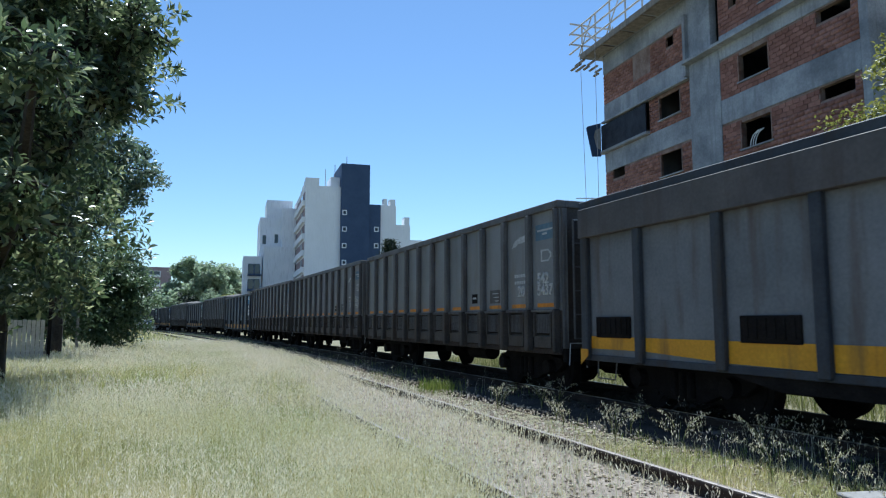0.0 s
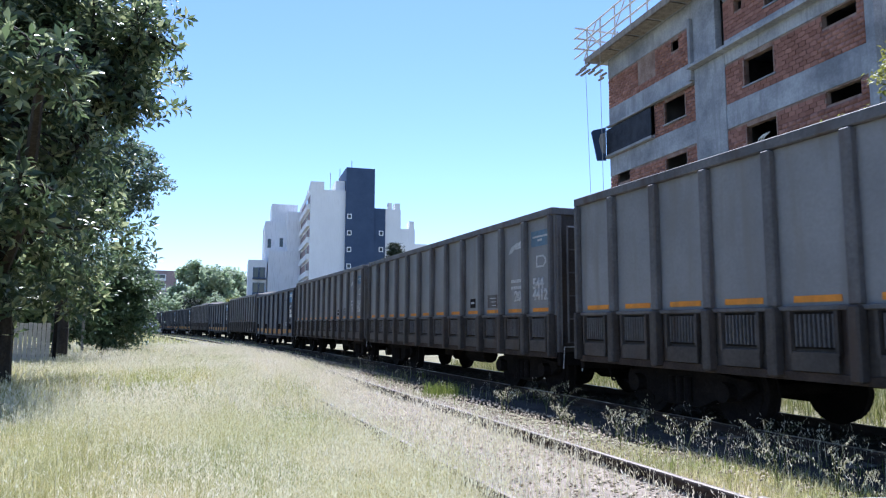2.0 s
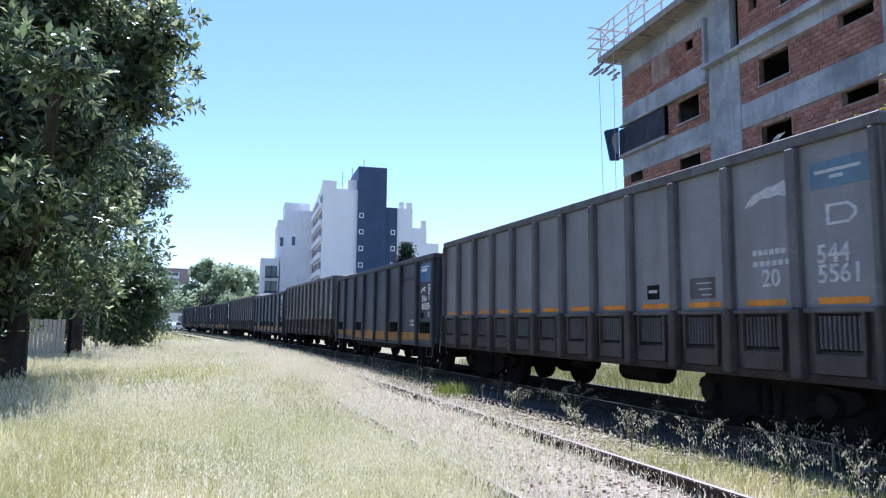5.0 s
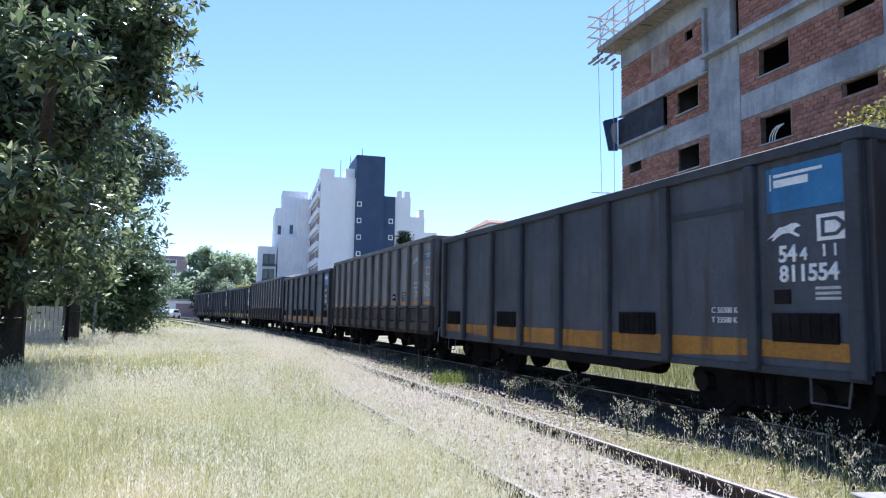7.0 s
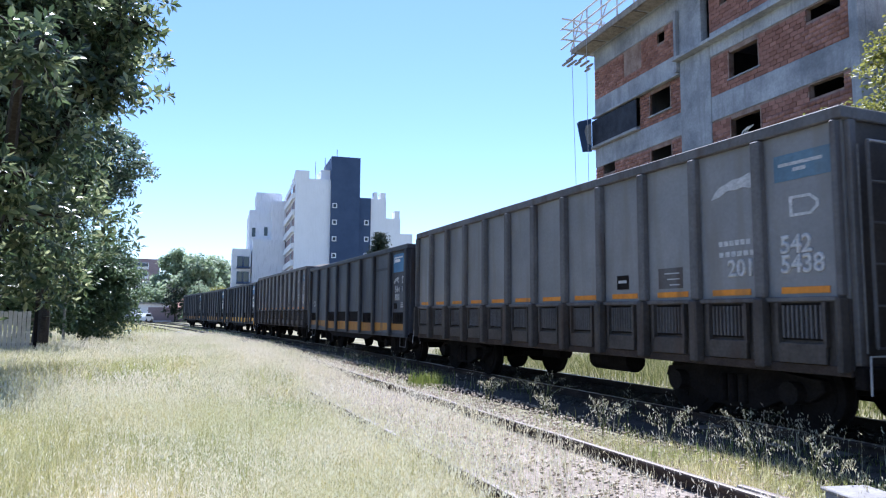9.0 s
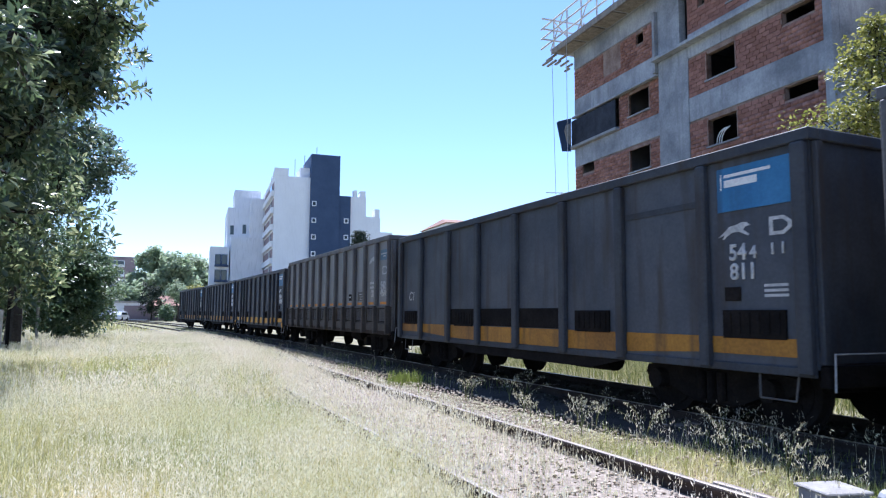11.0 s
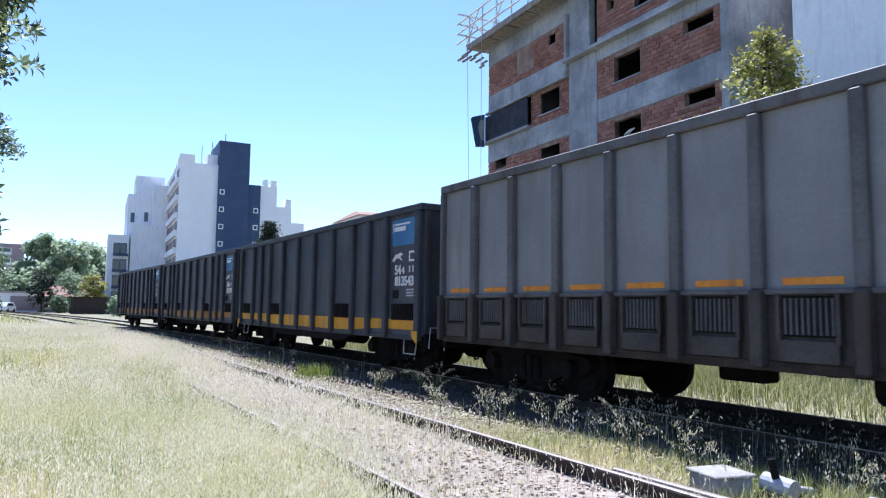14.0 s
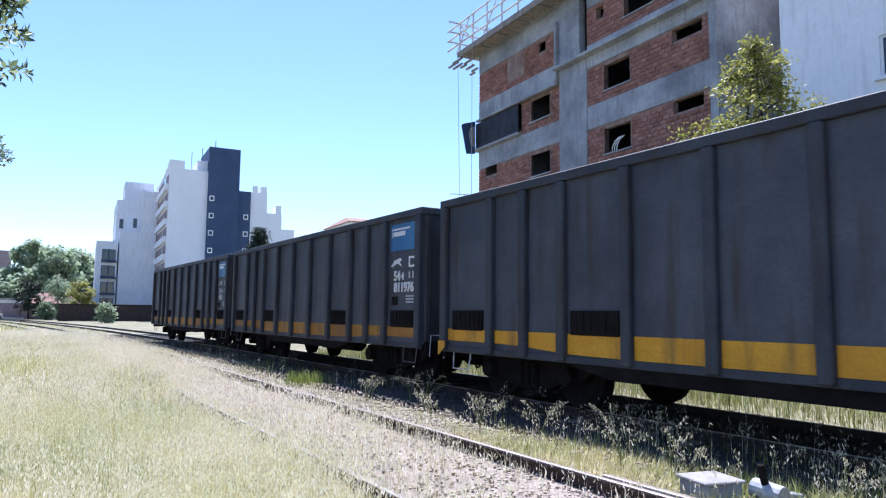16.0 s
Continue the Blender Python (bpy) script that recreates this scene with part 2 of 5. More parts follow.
    for i in range(n):
        bm.faces.new((rings[0][i], rings[0][(i + 1) % n], rings[1][(i + 1) % n], rings[1][i]))
    bm.faces.new(rings[0][::-1])
    bm.faces.new(rings[1])


def poly(bm, pts, y0, y1):
    """A plate: an outline in x and z, between y0 and y1."""
    a = [bm.verts.new((x, y0, z)) for x, z in pts]
    b = [bm.verts.new((x, y1, z)) for x, z in pts]
    n = len(pts)
    bm.faces.new(a)
    bm.faces.new(b[::-1])
    for i in range(n):
        bm.faces.new((a[i], b[i], b[(i + 1) % n], a[(i + 1) % n]))


def part(name, bm, material, parent=None, label="", bevel=0.0):
    if bevel:
        bmesh.ops.bevel(bm, geom=list(bm.edges), offset=bevel, segments=1, affect="EDGES", clamp_overlap=True)
    bmesh.ops.recalc_face_normals(bm, faces=bm.faces)
    me = bpy.data.meshes.new(name)
    bm.to_mesh(me)
    bm.free()
    me.materials.append(material)
    ob = new(name, me)
    ob.parent = parent
    return tagged(ob, label)


def boxes(name, material, parent, *dims, label="", bevel=0.0):
    bm = bmesh.new()
    for d in dims:
        box(bm, *d)
    return part(name, bm, material, parent, label, bevel)


def mesh_np(name, verts, faces, material, parent=None):
    """A large mesh from arrays of corners and triangles or quads."""
    me = bpy.data.meshes.new(name)
    k = faces.shape[1]
    me.vertices.add(len(verts))
    me.vertices.foreach_set("co", np.asarray(verts, np.float32).ravel())
    me.loops.add(faces.size)
    me.loops.foreach_set("vertex_index", np.asarray(faces, np.int32).ravel())
    me.polygons.add(len(faces))
    me.polygons.foreach_set("loop_start", np.arange(0, faces.size, k, dtype=np.int32))
    me.polygons.foreach_set("loop_total", np.full(len(faces), k, np.int32))
    me.update(calc_edges=True)
    me.validate()
    me.materials.append(material)
    ob = new(name, me)
    ob.parent = parent
    return ob


def thing(name, label, category, group="", kind="", at=None):
    ob = new(name)
    if at is not None:
        ob.matrix_basis = at
    return tagged(ob, label, category, group, kind)


def polar(yaw, r, z=0.0):
    """A place seen from the origin: yaw in degrees to the left of ahead."""
    a = radians(yaw)
    return Vector((-math.sin(a) * r, math.cos(a) * r, z))


def text(name, body, size, x, y, z, parent, material, depth=0.004, shear=0.0, width=1.0, bold=0.0):
    """Lettering on a side that faces +y, read from outside, running to -x."""
    cu = bpy.data.curves.new(name, "FONT")
    cu.body, cu.size, cu.extrude, cu.shear, cu.bevel_depth, cu.bevel_resolution = body, size, depth, shear, bold, 0
    cu.materials.append(material)
    ob = new(name, cu)
    ob.parent = parent
    ob.matrix_basis = Matrix.Translation((x, y, z)) @ Matrix(((-width, 0, 0, 0), (0, 0, 1, 0), (0, 1, 0, 0), (0, 0, 0, 1)))
    return ob


# ---------------------------------------------------------------- the line of the tracks
HEAD, BEND, BEND_FROM, OFF_TRAIN, GAUGE = 21.45, 0.0016, 10.0, 7.70, 1.676
_S = np.arange(-160.0, 420.0, 0.5)
_TH = radians(HEAD) + BEND * np.clip(_S - BEND_FROM, 0, 330)
_i0 = int(np.argmin(abs(_S)))
_X = np.concatenate([[0], np.cumsum(-np.sin((_TH[1:] + _TH[:-1]) / 2) * 0.5)])
_Y = np.concatenate([[0], np.cumsum(np.cos((_TH[1:] + _TH[:-1]) / 2) * 0.5)])
_X += OFF_TRAIN * math.cos(radians(HEAD)) - _X[_i0]
_Y += OFF_TRAIN * math.sin(radians(HEAD)) - _Y[_i0]


def track(s, side=0.0):
    """Place and heading (radians) on the train's track; side: metres to its right as one looks along it."""
    th = np.interp(s, _S, _TH)
    return np.interp(s, _S, _X) + side * np.cos(th), np.interp(s, _S, _Y) + side * np.sin(th), th


def near_side(s):
    """How far to the right of the train's track the empty track lies (negative: to the left)."""
    u = np.clip((np.asarray(s) - 13.0) / 15.0, 0, 1)
    return -4.43 + 0.38 * u * u * (3 - 2 * u)


# ---------------------------------------------------------------- ground
def ground_material():
    m = surf("dry_ground", (0.15, 0.135, 0.075), (0.32, 0.295, 0.19), 0.45, 0.95, 0.0, 0.5, 9, 0.3, None)
    return m


M_GROUND = ground_material()
M_BALLAST_BED = surf("dusty_ballast_bed", (0.25, 0.205, 0.165), (0.38, 0.32, 0.265), 0.8, 0.95, 0.0, 0.7, 22, 0.45)
# oily ballast and stones, darkened further to paint the train's shade
M_OILY_SHADED = surf("oily_ballast_with_train_shade", (0.035, 0.03, 0.026), (0.075, 0.065, 0.055), 0.9, 0.95, 0.0, 0.7, 22, 0.45)
M_STONE_DARK = leafy("oily_stones_with_train_shade", (0.03, 0.027, 0.024), (0.055, 0.05, 0.045), (0.1, 0.09, 0.08), 0.0, 0.9)
M_STONE = leafy("ballast_stones", (0.22, 0.175, 0.14), (0.42, 0.345, 0.285), (0.6, 0.525, 0.455), 0.0, 0.9)


def make_ground():
    n = 150
    g = np.linspace(-1, 1, n)
    ax = np.sign(g) * (abs(g) * 40 + 1400 * abs(g) ** 5)
    X, Y = np.meshgrid(ax, ax)
    Z = np.array([[0.05 * noise.noise(Vector((x * 0.3, y * 0.3, 0))) if abs(x) + abs(y) < 200 else 0.0 for x in ax] for y in ax])
    v = np.stack([X, Y, Z - 0.03], -1).reshape(-1, 3)
    i = np.arange(n * n).reshape(n, n)
    f = np.stack([i[:-1, :-1], i[:-1, 1:], i[1:, 1:], i[1:, :-1]], -1).reshape(-1, 4)
    tagged(mesh_np("ground", v, f, M_GROUND), "dry grassy ground beside the railway tracks", "ground", kind="structure")


make_ground()


def ribbon(name, s0, s1, step, section, side, material, parent):
    """A bar of constant section (side, z) swept along the track."""
    ss = np.arange(s0, s1 + 0.01, step)
    k = len(section)
    v = []
    for s in ss:
        for q, z in section:
            x, y, _ = track(s, (side(s) if callable(side) else side) + q)
            v.append((x, y, z))
    f = []
    for a in range(len(ss) - 1):
        for b in range(k):
            c = (b + 1) % k
            f.append((a * k + b, a * k + c, a * k + k + c, a * k + k + b))
    return mesh_np(name, np.array(v), np.array(f), material, parent)


RAIL_SECTION = [(-0.07, 0.0), (-0.07, 0.012), (-0.012, 0.03), (-0.012, 0.105), (-0.036, 0.115), (-0.036, 0.146), (-0.028, 0.15),
                (0.028, 0.15), (0.036, 0.146), (0.036, 0.115), (0.012, 0.105), (0.012, 0.03), (0.07, 0.012), (0.07, 0.0)]
HEAD_SECTION = [(-0.03, 0.1505), (-0.026, 0.154), (0.026, 0.154), (0.03, 0.1505)]


def make_track(name, side, label, shine, bed_stuff, verge):
    t = thing(name, label, "railway track", "railway tracks", "structure")
    off = side if callable(side) else (lambda s: side)
    bed = [(-1.75 - verge, -0.06), (-1.35 - verge, 0.02), (1.35, 0.025), (1.75, -0.06)]
    ribbon("ballast_bed", -30, 46, 2.0, bed, off, bed_stuff, t)
    ribbon("ballast_bed", 46, 190, 2.0, bed, off, M_GROUND, t)
    for q in (-GAUGE / 2, GAUGE / 2):
        r = ribbon("rail", -30, 190, 1.0, RAIL_SECTION, (lambda s, q=q: off(s) + q), M_RUST, t)
        ribbon("rail_head", -30, 190, 1.0, HEAD_SECTION, (lambda s, q=q: off(s) + q), M_STEEL if shine else M_RUST_PALE, r)
    bm = bmesh.new()
    box(bm, -0.11, 0.11, -1.32, 1.32, -0.08, 0.036)
    first = part("sleeper", bm, M_SLEEPER, t, "", 0.012)
    rnd = random.Random(3)
    for i in range(-8, 95):
        s = 0.3 + i * 0.62
        x, y, th = track(s, float(off(s)))
        m = pose(float(x), float(y), rnd.uniform(-0.035, -0.012), rnd.uniform(-0.6, 0.6), 0, math.degrees(float(th)) + 90 + rnd.uniform(-1.5, 1.5))
        if i == -8:
            first.matrix_basis = m
            continue
        o = new("sleeper", first.data)
        o.parent = t
        o.matrix_basis = m
    return t


M_RUST_PALE = surf("dull_rail_head", (0.24, 0.2, 0.18), (0.36, 0.32, 0.29), 5.0, 0.5, 0.4, 0.1, 40, 0.2)
# the extra bed width carries the painted train shade towards the grass
train_track = make_track("train_track", 0.0, "rusty broad-gauge track under the goods train", True, M_OILY_SHADED, 0.75)
empty_track = make_track("empty_track", near_side, "rusty overgrown empty track beside the train", False, M_BALLAST_BED, 0.0)
# the blade of the turnout lies against the right-hand rail
ribbon("switch_blade", -6, 4.2, 0.6, RAIL_SECTION, lambda s: near_side(s) + GAUGE / 2 + 0.13 + 0.012 * max(0.0, 4.2 - s), M_RUST_PALE, empty_track)


def stones(name, count, s_rng, q_rng, size, seed, label, side=near_side, material=None):
    rng = np.random.default_rng(seed)
    s = s_rng[0] + (s_rng[1] - s_rng[0]) * rng.random(count) ** 1.6
    q = rng.uniform(*q_rng, count)
    x, y, _ = track(s, side(s) + q)
    r = rng.uniform(0.5, 1.0, count) * size
    oct_v = np.array([(1, 0, 0), (0, 1, 0), (-1, 0, 0), (0, -1, 0), (0, 0, 0.8), (0, 0, -0.6)])
    oct_f = np.array([(0, 1, 4), (1, 2, 4), (2, 3, 4), (3, 0, 4), (1, 0, 5), (2, 1, 5), (3, 2, 5), (0, 3, 5)])
    v = oct_v[None] * rng.uniform(0.6, 1.25, (count, 6, 1)) * r[:, None, None]
    a = rng.uniform(0, 6.28, count)
    c, sn = np.cos(a)[:, None], np.sin(a)[:, None]
    vx = v[..., 0] * c - v[..., 1] * sn + x[:, None]
    vy = v[..., 0] * sn + v[..., 1] * c + y[:, None]
    vz = v[..., 2] + 0.02 + rng.uniform(0, 0.025, count)[:, None]
    f = (oct_f[None] + 6 * np.arange(count)[:, None, None]).reshape(-1, 3)
    ob = mesh_np(name, np.stack([vx, vy, vz], -1).reshape(-1, 3), f, material or M_STONE)
    return tagged(ob, label, "ballast", kind="stuff")


stones("ballast", 20000, (-3, 45), (-1.5, 1.5), 0.026, 1, "pale crushed stone between the rails of the empty track")
stones("ballast", 12000, (-3, 45), (0.95, 2.3), 0.028, 2, "pale pinkish crushed stone between the two tracks")
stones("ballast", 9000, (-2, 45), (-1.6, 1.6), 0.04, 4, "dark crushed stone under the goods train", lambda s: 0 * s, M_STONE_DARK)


# ---------------------------------------------------------------- building under construction
B_YAW, B_D = 17.0, 19.5
_ba = radians(B_YAW)
B_POSE = pose(B_D * math.cos(_ba), B_D * math.sin(_ba), 0, 0, 0, B_YAW + 90)   # local x runs away along the facade, +y faces the track
S0, S1, TOP, STOREY, OVER = 16.4, 33.2, 16.3, 2.8, 0.95
BANDS = [9.65 + STOREY * k for k in range(-3, 3)]
OPENINGS = []
for _k in range(-3, 3):
    _z = 11.15 + STOREY * _k
    if _k < 1:
        OPENINGS += [(20.8, 22.4, _z, _z + 1.1), (26.45, 28.05, _z, _z + 1.1), (17.05, 18.5, _z + 0.75, _z + 1.25)]
    else:
        OPENINGS += [(19.5, 21.1, _z, _z + 1.1), (22.4, 22.85, _z + 0.55, _z + 1.05), (26.8, 27.4, _z + 0.6, _z + 1.1), (16.95, 18.2, _z + 0.75, _z + 1.25)]
for _k in (-1,):
    OPENINGS.append((31.3, 32.5, 11.95 + STOREY * _k, 12.45 + STOREY * _k))
INFILL = (28.7, 30.3, 13.95, 15.05)   # bricked-up window
BALCONY = (28.9, 33.2, 10.95, 12.45)


def slabs(rect, holes):
    """Cuts the holes out of a wall rectangle (x0, x1, z0, z1); gives the rectangles that are left."""
    out = [rect]
    for hx0, hx1, hz0, hz1 in holes:
        nxt = []
        for x0, x1, z0, z1 in out:
            if hx1 <= x0 or hx0 >= x1 or hz1 <= z0 or hz0 >= z1:
                nxt.append((x0, x1, z0, z1))
                continue
            a, b = max(x0, hx0), min(x1, hx1)
            if x0 < a:
                nxt.append((x0, a, z0, z1))
            if b < x1:
                nxt.append((b, x1, z0, z1))
            if z0 < hz0:
                nxt.append((a, b, z0, hz0))
            if hz1 < z1:
                nxt.append((a, b, hz1, z1))
        out = nxt
    return out


def make_construction():
    t = thing("unfinished_building", "unfinished apartment block of grey concrete bands and red hollow brick", "building", at=B_POSE)
    # floors and inner walls behind the facade
    dims = [(S0 + 0.02, S1 - 0.02, -11.0, -0.26, z + 0.85, z + 1.03) for z in BANDS]
    for d in dims:
        boxes("floor_slab", M_CONCRETE, t, d)
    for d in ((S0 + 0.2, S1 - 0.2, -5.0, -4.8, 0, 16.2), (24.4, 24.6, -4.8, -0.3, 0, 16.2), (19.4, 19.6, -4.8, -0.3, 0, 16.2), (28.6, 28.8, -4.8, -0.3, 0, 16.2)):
        boxes("inner_wall", M_SHADE_WALL, t, d)
    boxes("back_wall", M_CONCRETE, t, (S0, S1, -11.2, -11.0, 0, TOP))
    boxes("side_wall", M_CONCRETE, t, (S1 - 0.2, S1 - 0.003, -11.0, -0.3, 0, TOP))
    boxes("side_wall", M_CONCRETE, t, (S0 + 0.003, S0 + 0.2, -11.0, -0.3, 0, TOP))
    for z in BANDS:
        boxes("concrete_band", M_CONCRETE, t, (S0 + 0.35, 23.5, -0.26, 0.035, z, z + 1.05), bevel=0.012)
        boxes("concrete_band", M_CONCRETE, t, (25.5, S1, -0.26, -0.1, z, z + 1.05), bevel=0.012)
    # ledge that runs along the upper storey
    boxes("ledge", M_CONCRETE, t, (S0, 25.6, -0.1, 0.42, 12.98, 13.12), bevel=0.01)
    boxes("ledge", M_CONCRETE, t, (25.6, S1, -0.1, 0.12, 12.4, 12.5), bevel=0.01)
    boxes("column", M_CONCRETE, t, (23.5, 25.5, -0.3, 0.06, 0, 12.97), label="wide grey concrete column with stains", bevel=0.015)
    boxes("column", M_CONCRETE, t, (24.0, 25.5, -0.3, 0.06, 13.12, TOP), bevel=0.015)
    boxes("column", M_CONCRETE, t, (S0, S0 + 0.35, -0.3, 0.05, 0, TOP), bevel=0.015)
    # projecting upper bay
    boxes("upper_bay", M_CONCRETE, t, (25.52, 25.7, -0.1, 0.22, 12.5, 15.4), bevel=0.01)
    # window frames of timber and reveals
    for x0, x1, z0, z1 in OPENINGS:
        if x1 - x0 > 1.5:
            for xa in (x0 - 0.05, x1):
                boxes("window_reveal", M_MORTAR, t, (xa, xa + 0.05, -0.24, 0.026 if x0 < 24 else -0.1, z0, z1))
            boxes("window_sill", M_CONCRETE, t, (x0 - 0.1, x1 + 0.1, -0.24, 0.06 if x0 < 24 else -0.04, z0 - 0.06, z0))
    # balcony with a hanging working platform at the corner
    boxes("balcony_slab", M_CONCRETE, t, (BALCONY[0], S1 + 0.3, -1.6, 0.12, 10.72, 10.86), bevel=0.01)
    # flush dark panel paints the shade of the open recess
    boxes("balcony_parapet", M_RECESS_SHADE, t, (BALCONY[0] + 0.1, S1 + 0.1, 0.0, 0.05, 10.86, 12.3), label="dark panel standing for the shaded balcony recess")
    def end_plate(name, pts, x0, x1, material, label):
        """A plate across the facade: an outline in y and z, between x0 and x1."""
        bm = bmesh.new()
        a = [bm.verts.new((x0, y, z)) for y, z in pts]
        b = [bm.verts.new((x1, y, z)) for y, z in pts]
        bm.faces.new(a)
        bm.faces.new(b[::-1])
        for i in range(len(pts)):
            bm.faces.new((a[i], b[i], b[(i + 1) % len(pts)], a[(i + 1) % len(pts)]))
        part(name, bm, material, t, label, 0.008)
    end_plate("platform_end", [(0.06, 10.6), (0.62, 10.55), (0.95, 12.15), (0.86, 12.25), (0.06, 12.5)], S1 + 0.12, S1 + 0.2, M_SLATE, "tilted dark panel at the balcony corner")
    end_plate("torn_sheet", [(0.1, 10.95), (0.36, 11.05), (0.52, 11.7), (0.42, 12.05), (0.11, 12.2)], S1 + 0.09, S1 + 0.115, M_CONC_PALE, "pale torn sheet")
    # roof slab, formwork props and guard rail
    boxes("roof_slab", M_CONCRETE, t, (S0 - 0.3, S1 + 0.6, -11.2, OVER, TOP, TOP + 0.24), bevel=0.02)
    boxes("edge_formwork", M_TIMBER, t, (S0 - 0.3, S1 + 0.65, OVER + 0.01, OVER + 0.05, TOP - 0.06, TOP + 0.27), label="weathered timber edge formwork")
    for k in range(9):
        boxes("soffit_board", M_TIMBER, t, (S0 + 1.9 * k, S0 + 1.9 * k + 1.7, 0.08, OVER - 0.04, TOP - 0.06, TOP - 0.01))
    rnd = random.Random(5)
    for i in range(9):
        x = S1 - 0.4 + rnd.uniform(0, 1.4)
        y = rnd.uniform(-0.3, 1.1)
        boxes("formwork_board", M_TIMBER, t, (x, x + rnd.uniform(0.5, 1.2), y, y + 0.12, TOP - 0.1 - 0.09 * i, TOP - 0.02 - 0.09 * i))
    for i in range(8):
        x = S1 + 0.5 - i * 1.5
        bm = bmesh.new()
        rod(bm, (x, OVER - 0.05, TOP + 0.24), (x, OVER - 0.05, TOP + 2.1), 0.045, 6)
        part("guard_post", bm, M_PALE_TIMBER, t)
    for z in (0.75, 1.35, 1.95):
        bm = bmesh.new()
        rod(bm, (S1 + 1.9, OVER + 0.02, TOP + z), (S1 - 10.2, OVER + 0.02, TOP + z), 0.05, 6)
        part("guard_rail", bm, M_PALE_TIMBER, t)
    for a, b in (((S1 + 0.9, OVER - 0.04, TOP + 0.26), (S1 - 0.6, OVER - 0.04, TOP + 1.95)), ((S1 - 2.1, OVER - 0.04, TOP + 0.26), (S1 - 3.6, OVER - 0.04, TOP + 1.95)), ((S1 + 0.5, OVER - 0.04, TOP + 1.9), (S1 + 0.5, OVER - 1.9, TOP + 0.26))):
        bm = bmesh.new()
        rod(bm, a, b, 0.04, 6)
        part("brace", bm, M_PALE_TIMBER, t)
    # guard rails round the corner
    for z in (0.75, 1.35, 1.95):
        bm = bmesh.new()
        rod(bm, (S1 + 0.5, OVER + 0.7, TOP + z), (S1 + 0.5, -7.0, TOP + z), 0.05, 6)
        part("guard_rail", bm, M_PALE_TIMBER, t)
    for k in range(4):
        bm = bmesh.new()
        rod(bm, (S1 + 0.45, OVER - 2.0 - 1.6 * k, TOP + 0.24), (S1 + 0.45, OVER - 2.0 - 1.6 * k, TOP + 2.1), 0.045, 6)
        part("guard_post", bm, M_PALE_TIMBER, t)
    # hoist ropes
    for x, y, z0 in ((S1 - 1.2, OVER + 0.1, 6.0), (S1 + 0.45, OVER - 0.1, 6.5)):
        bm = bmesh.new()
        rod(bm, (x, y, z0), (x + 0.1, OVER + 0.07, TOP + 0.25), 0.014, 5)
        part("rope", bm, M_FADED, t)
    # bent white conduits in a window
    for k in range(3):
        bm = bmesh.new()
        pts = [Vector((22.1 - 0.14 * k - 0.5 * u * u, -0.12, 8.36 + 0.85 * u - 0.25 * u * u * u)) for u in (0, 0.33, 0.66, 1.0)]
        for a, b in zip(pts[:-1], pts[1:]):
            rod(bm, a, b, 0.022, 6)
        part("conduit", bm, M_WHITE, t, "bent white plastic conduit")
    return t


construction = make_construction()


def make_brickwork():
    """Brick panels between the bands, with mortar behind."""
    bm = bmesh.new()
    bw, bh, g = 0.33, 0.185, 0.018
    box(bm, 0, bw - g, -0.10, 0.0, 0, bh - g)
    bmesh.ops.recalc_face_normals(bm, faces=bm.faces)
    me = bpy.data.meshes.new("brick")
    bm.to_mesh(me)
    bm.free()
    me.materials.append(M_BRICK)
    rnd = random.Random(11)
    count = 0
    for x0, x1, y in ((S0 + 0.35, 23.5, 0.02), (25.5, S1, -0.115)):
        rest_v, rest_f = [], []
        for zb in BANDS:
            z0, z1 = zb + 1.05, min(zb + STOREY, TOP)
            holes = [o for o in OPENINGS if o[0] < x1 and o[1] > x0] + ([BALCONY] if x0 > 24 else [])
            bm = bmesh.new()
            for r in slabs((x0, x1, z0, z1), holes):
                box(bm, r[0], r[1], -0.24, y - 0.03, r[2], r[3])
            wall = part("brick_panel", bm, M_MORTAR, construction, "red hollow brick infill")
            z, row = z0 + 0.01, 0
            while z + bh - g <= z1 + 0.02:
                x = x0 - (0.5 * bw if row % 2 else 0)
                while x < x1:
                    a, b = max(x, x0), min(x + bw - g, x1)
                    cut = [(a, b)]
                    for h in holes + [INFILL]:
                        if h[2] < z + bh - 0.05 and h[3] > z + 0.05:
                            cut = [c for p, q in cut for c in (((p, min(q, h[0])),) if p < h[0] else ()) + (((max(p, h[1]), q),) if q > h[1] else ())]
                    for p, q in cut:
                        if q - p < 0.05:
                            continue
                        dy = y + rnd.uniform(-0.006, 0.006)
                        if count < 300 and x0 < 24 and 9.0 < z and 18.4 < p < 23.5:
                            o = new("brick", me)
                            o.parent = wall
                            o.matrix_basis = Matrix.Translation((p, dy, z)) @ Matrix.Diagonal(((q - p) / (bw - g), 1, 1, 1))
                            count += 1
                        else:
                            n = len(rest_v)
                            rest_v += [(p, dy - 0.09, z), (q, dy - 0.09, z), (q, dy - 0.09, z + bh - g), (p, dy - 0.09, z + bh - g),
                                       (p, dy, z), (q, dy, z), (q, dy, z + bh - g), (p, dy, z + bh - g)]
                            rest_f += [(n + 4, n + 7, n + 6, n + 5), (n, n + 4, n + 5, n + 1), (n + 3, n + 2, n + 6, n + 7), (n, n + 3, n + 7, n + 4), (n + 1, n + 5, n + 6, n + 2)]
                    x += bw
                z += bh
                row += 1
        o = mesh_np("brickwork", np.array(rest_v), np.array(rest_f), M_BRICK_JOINED, construction)
        o["kind"] = "stuff"


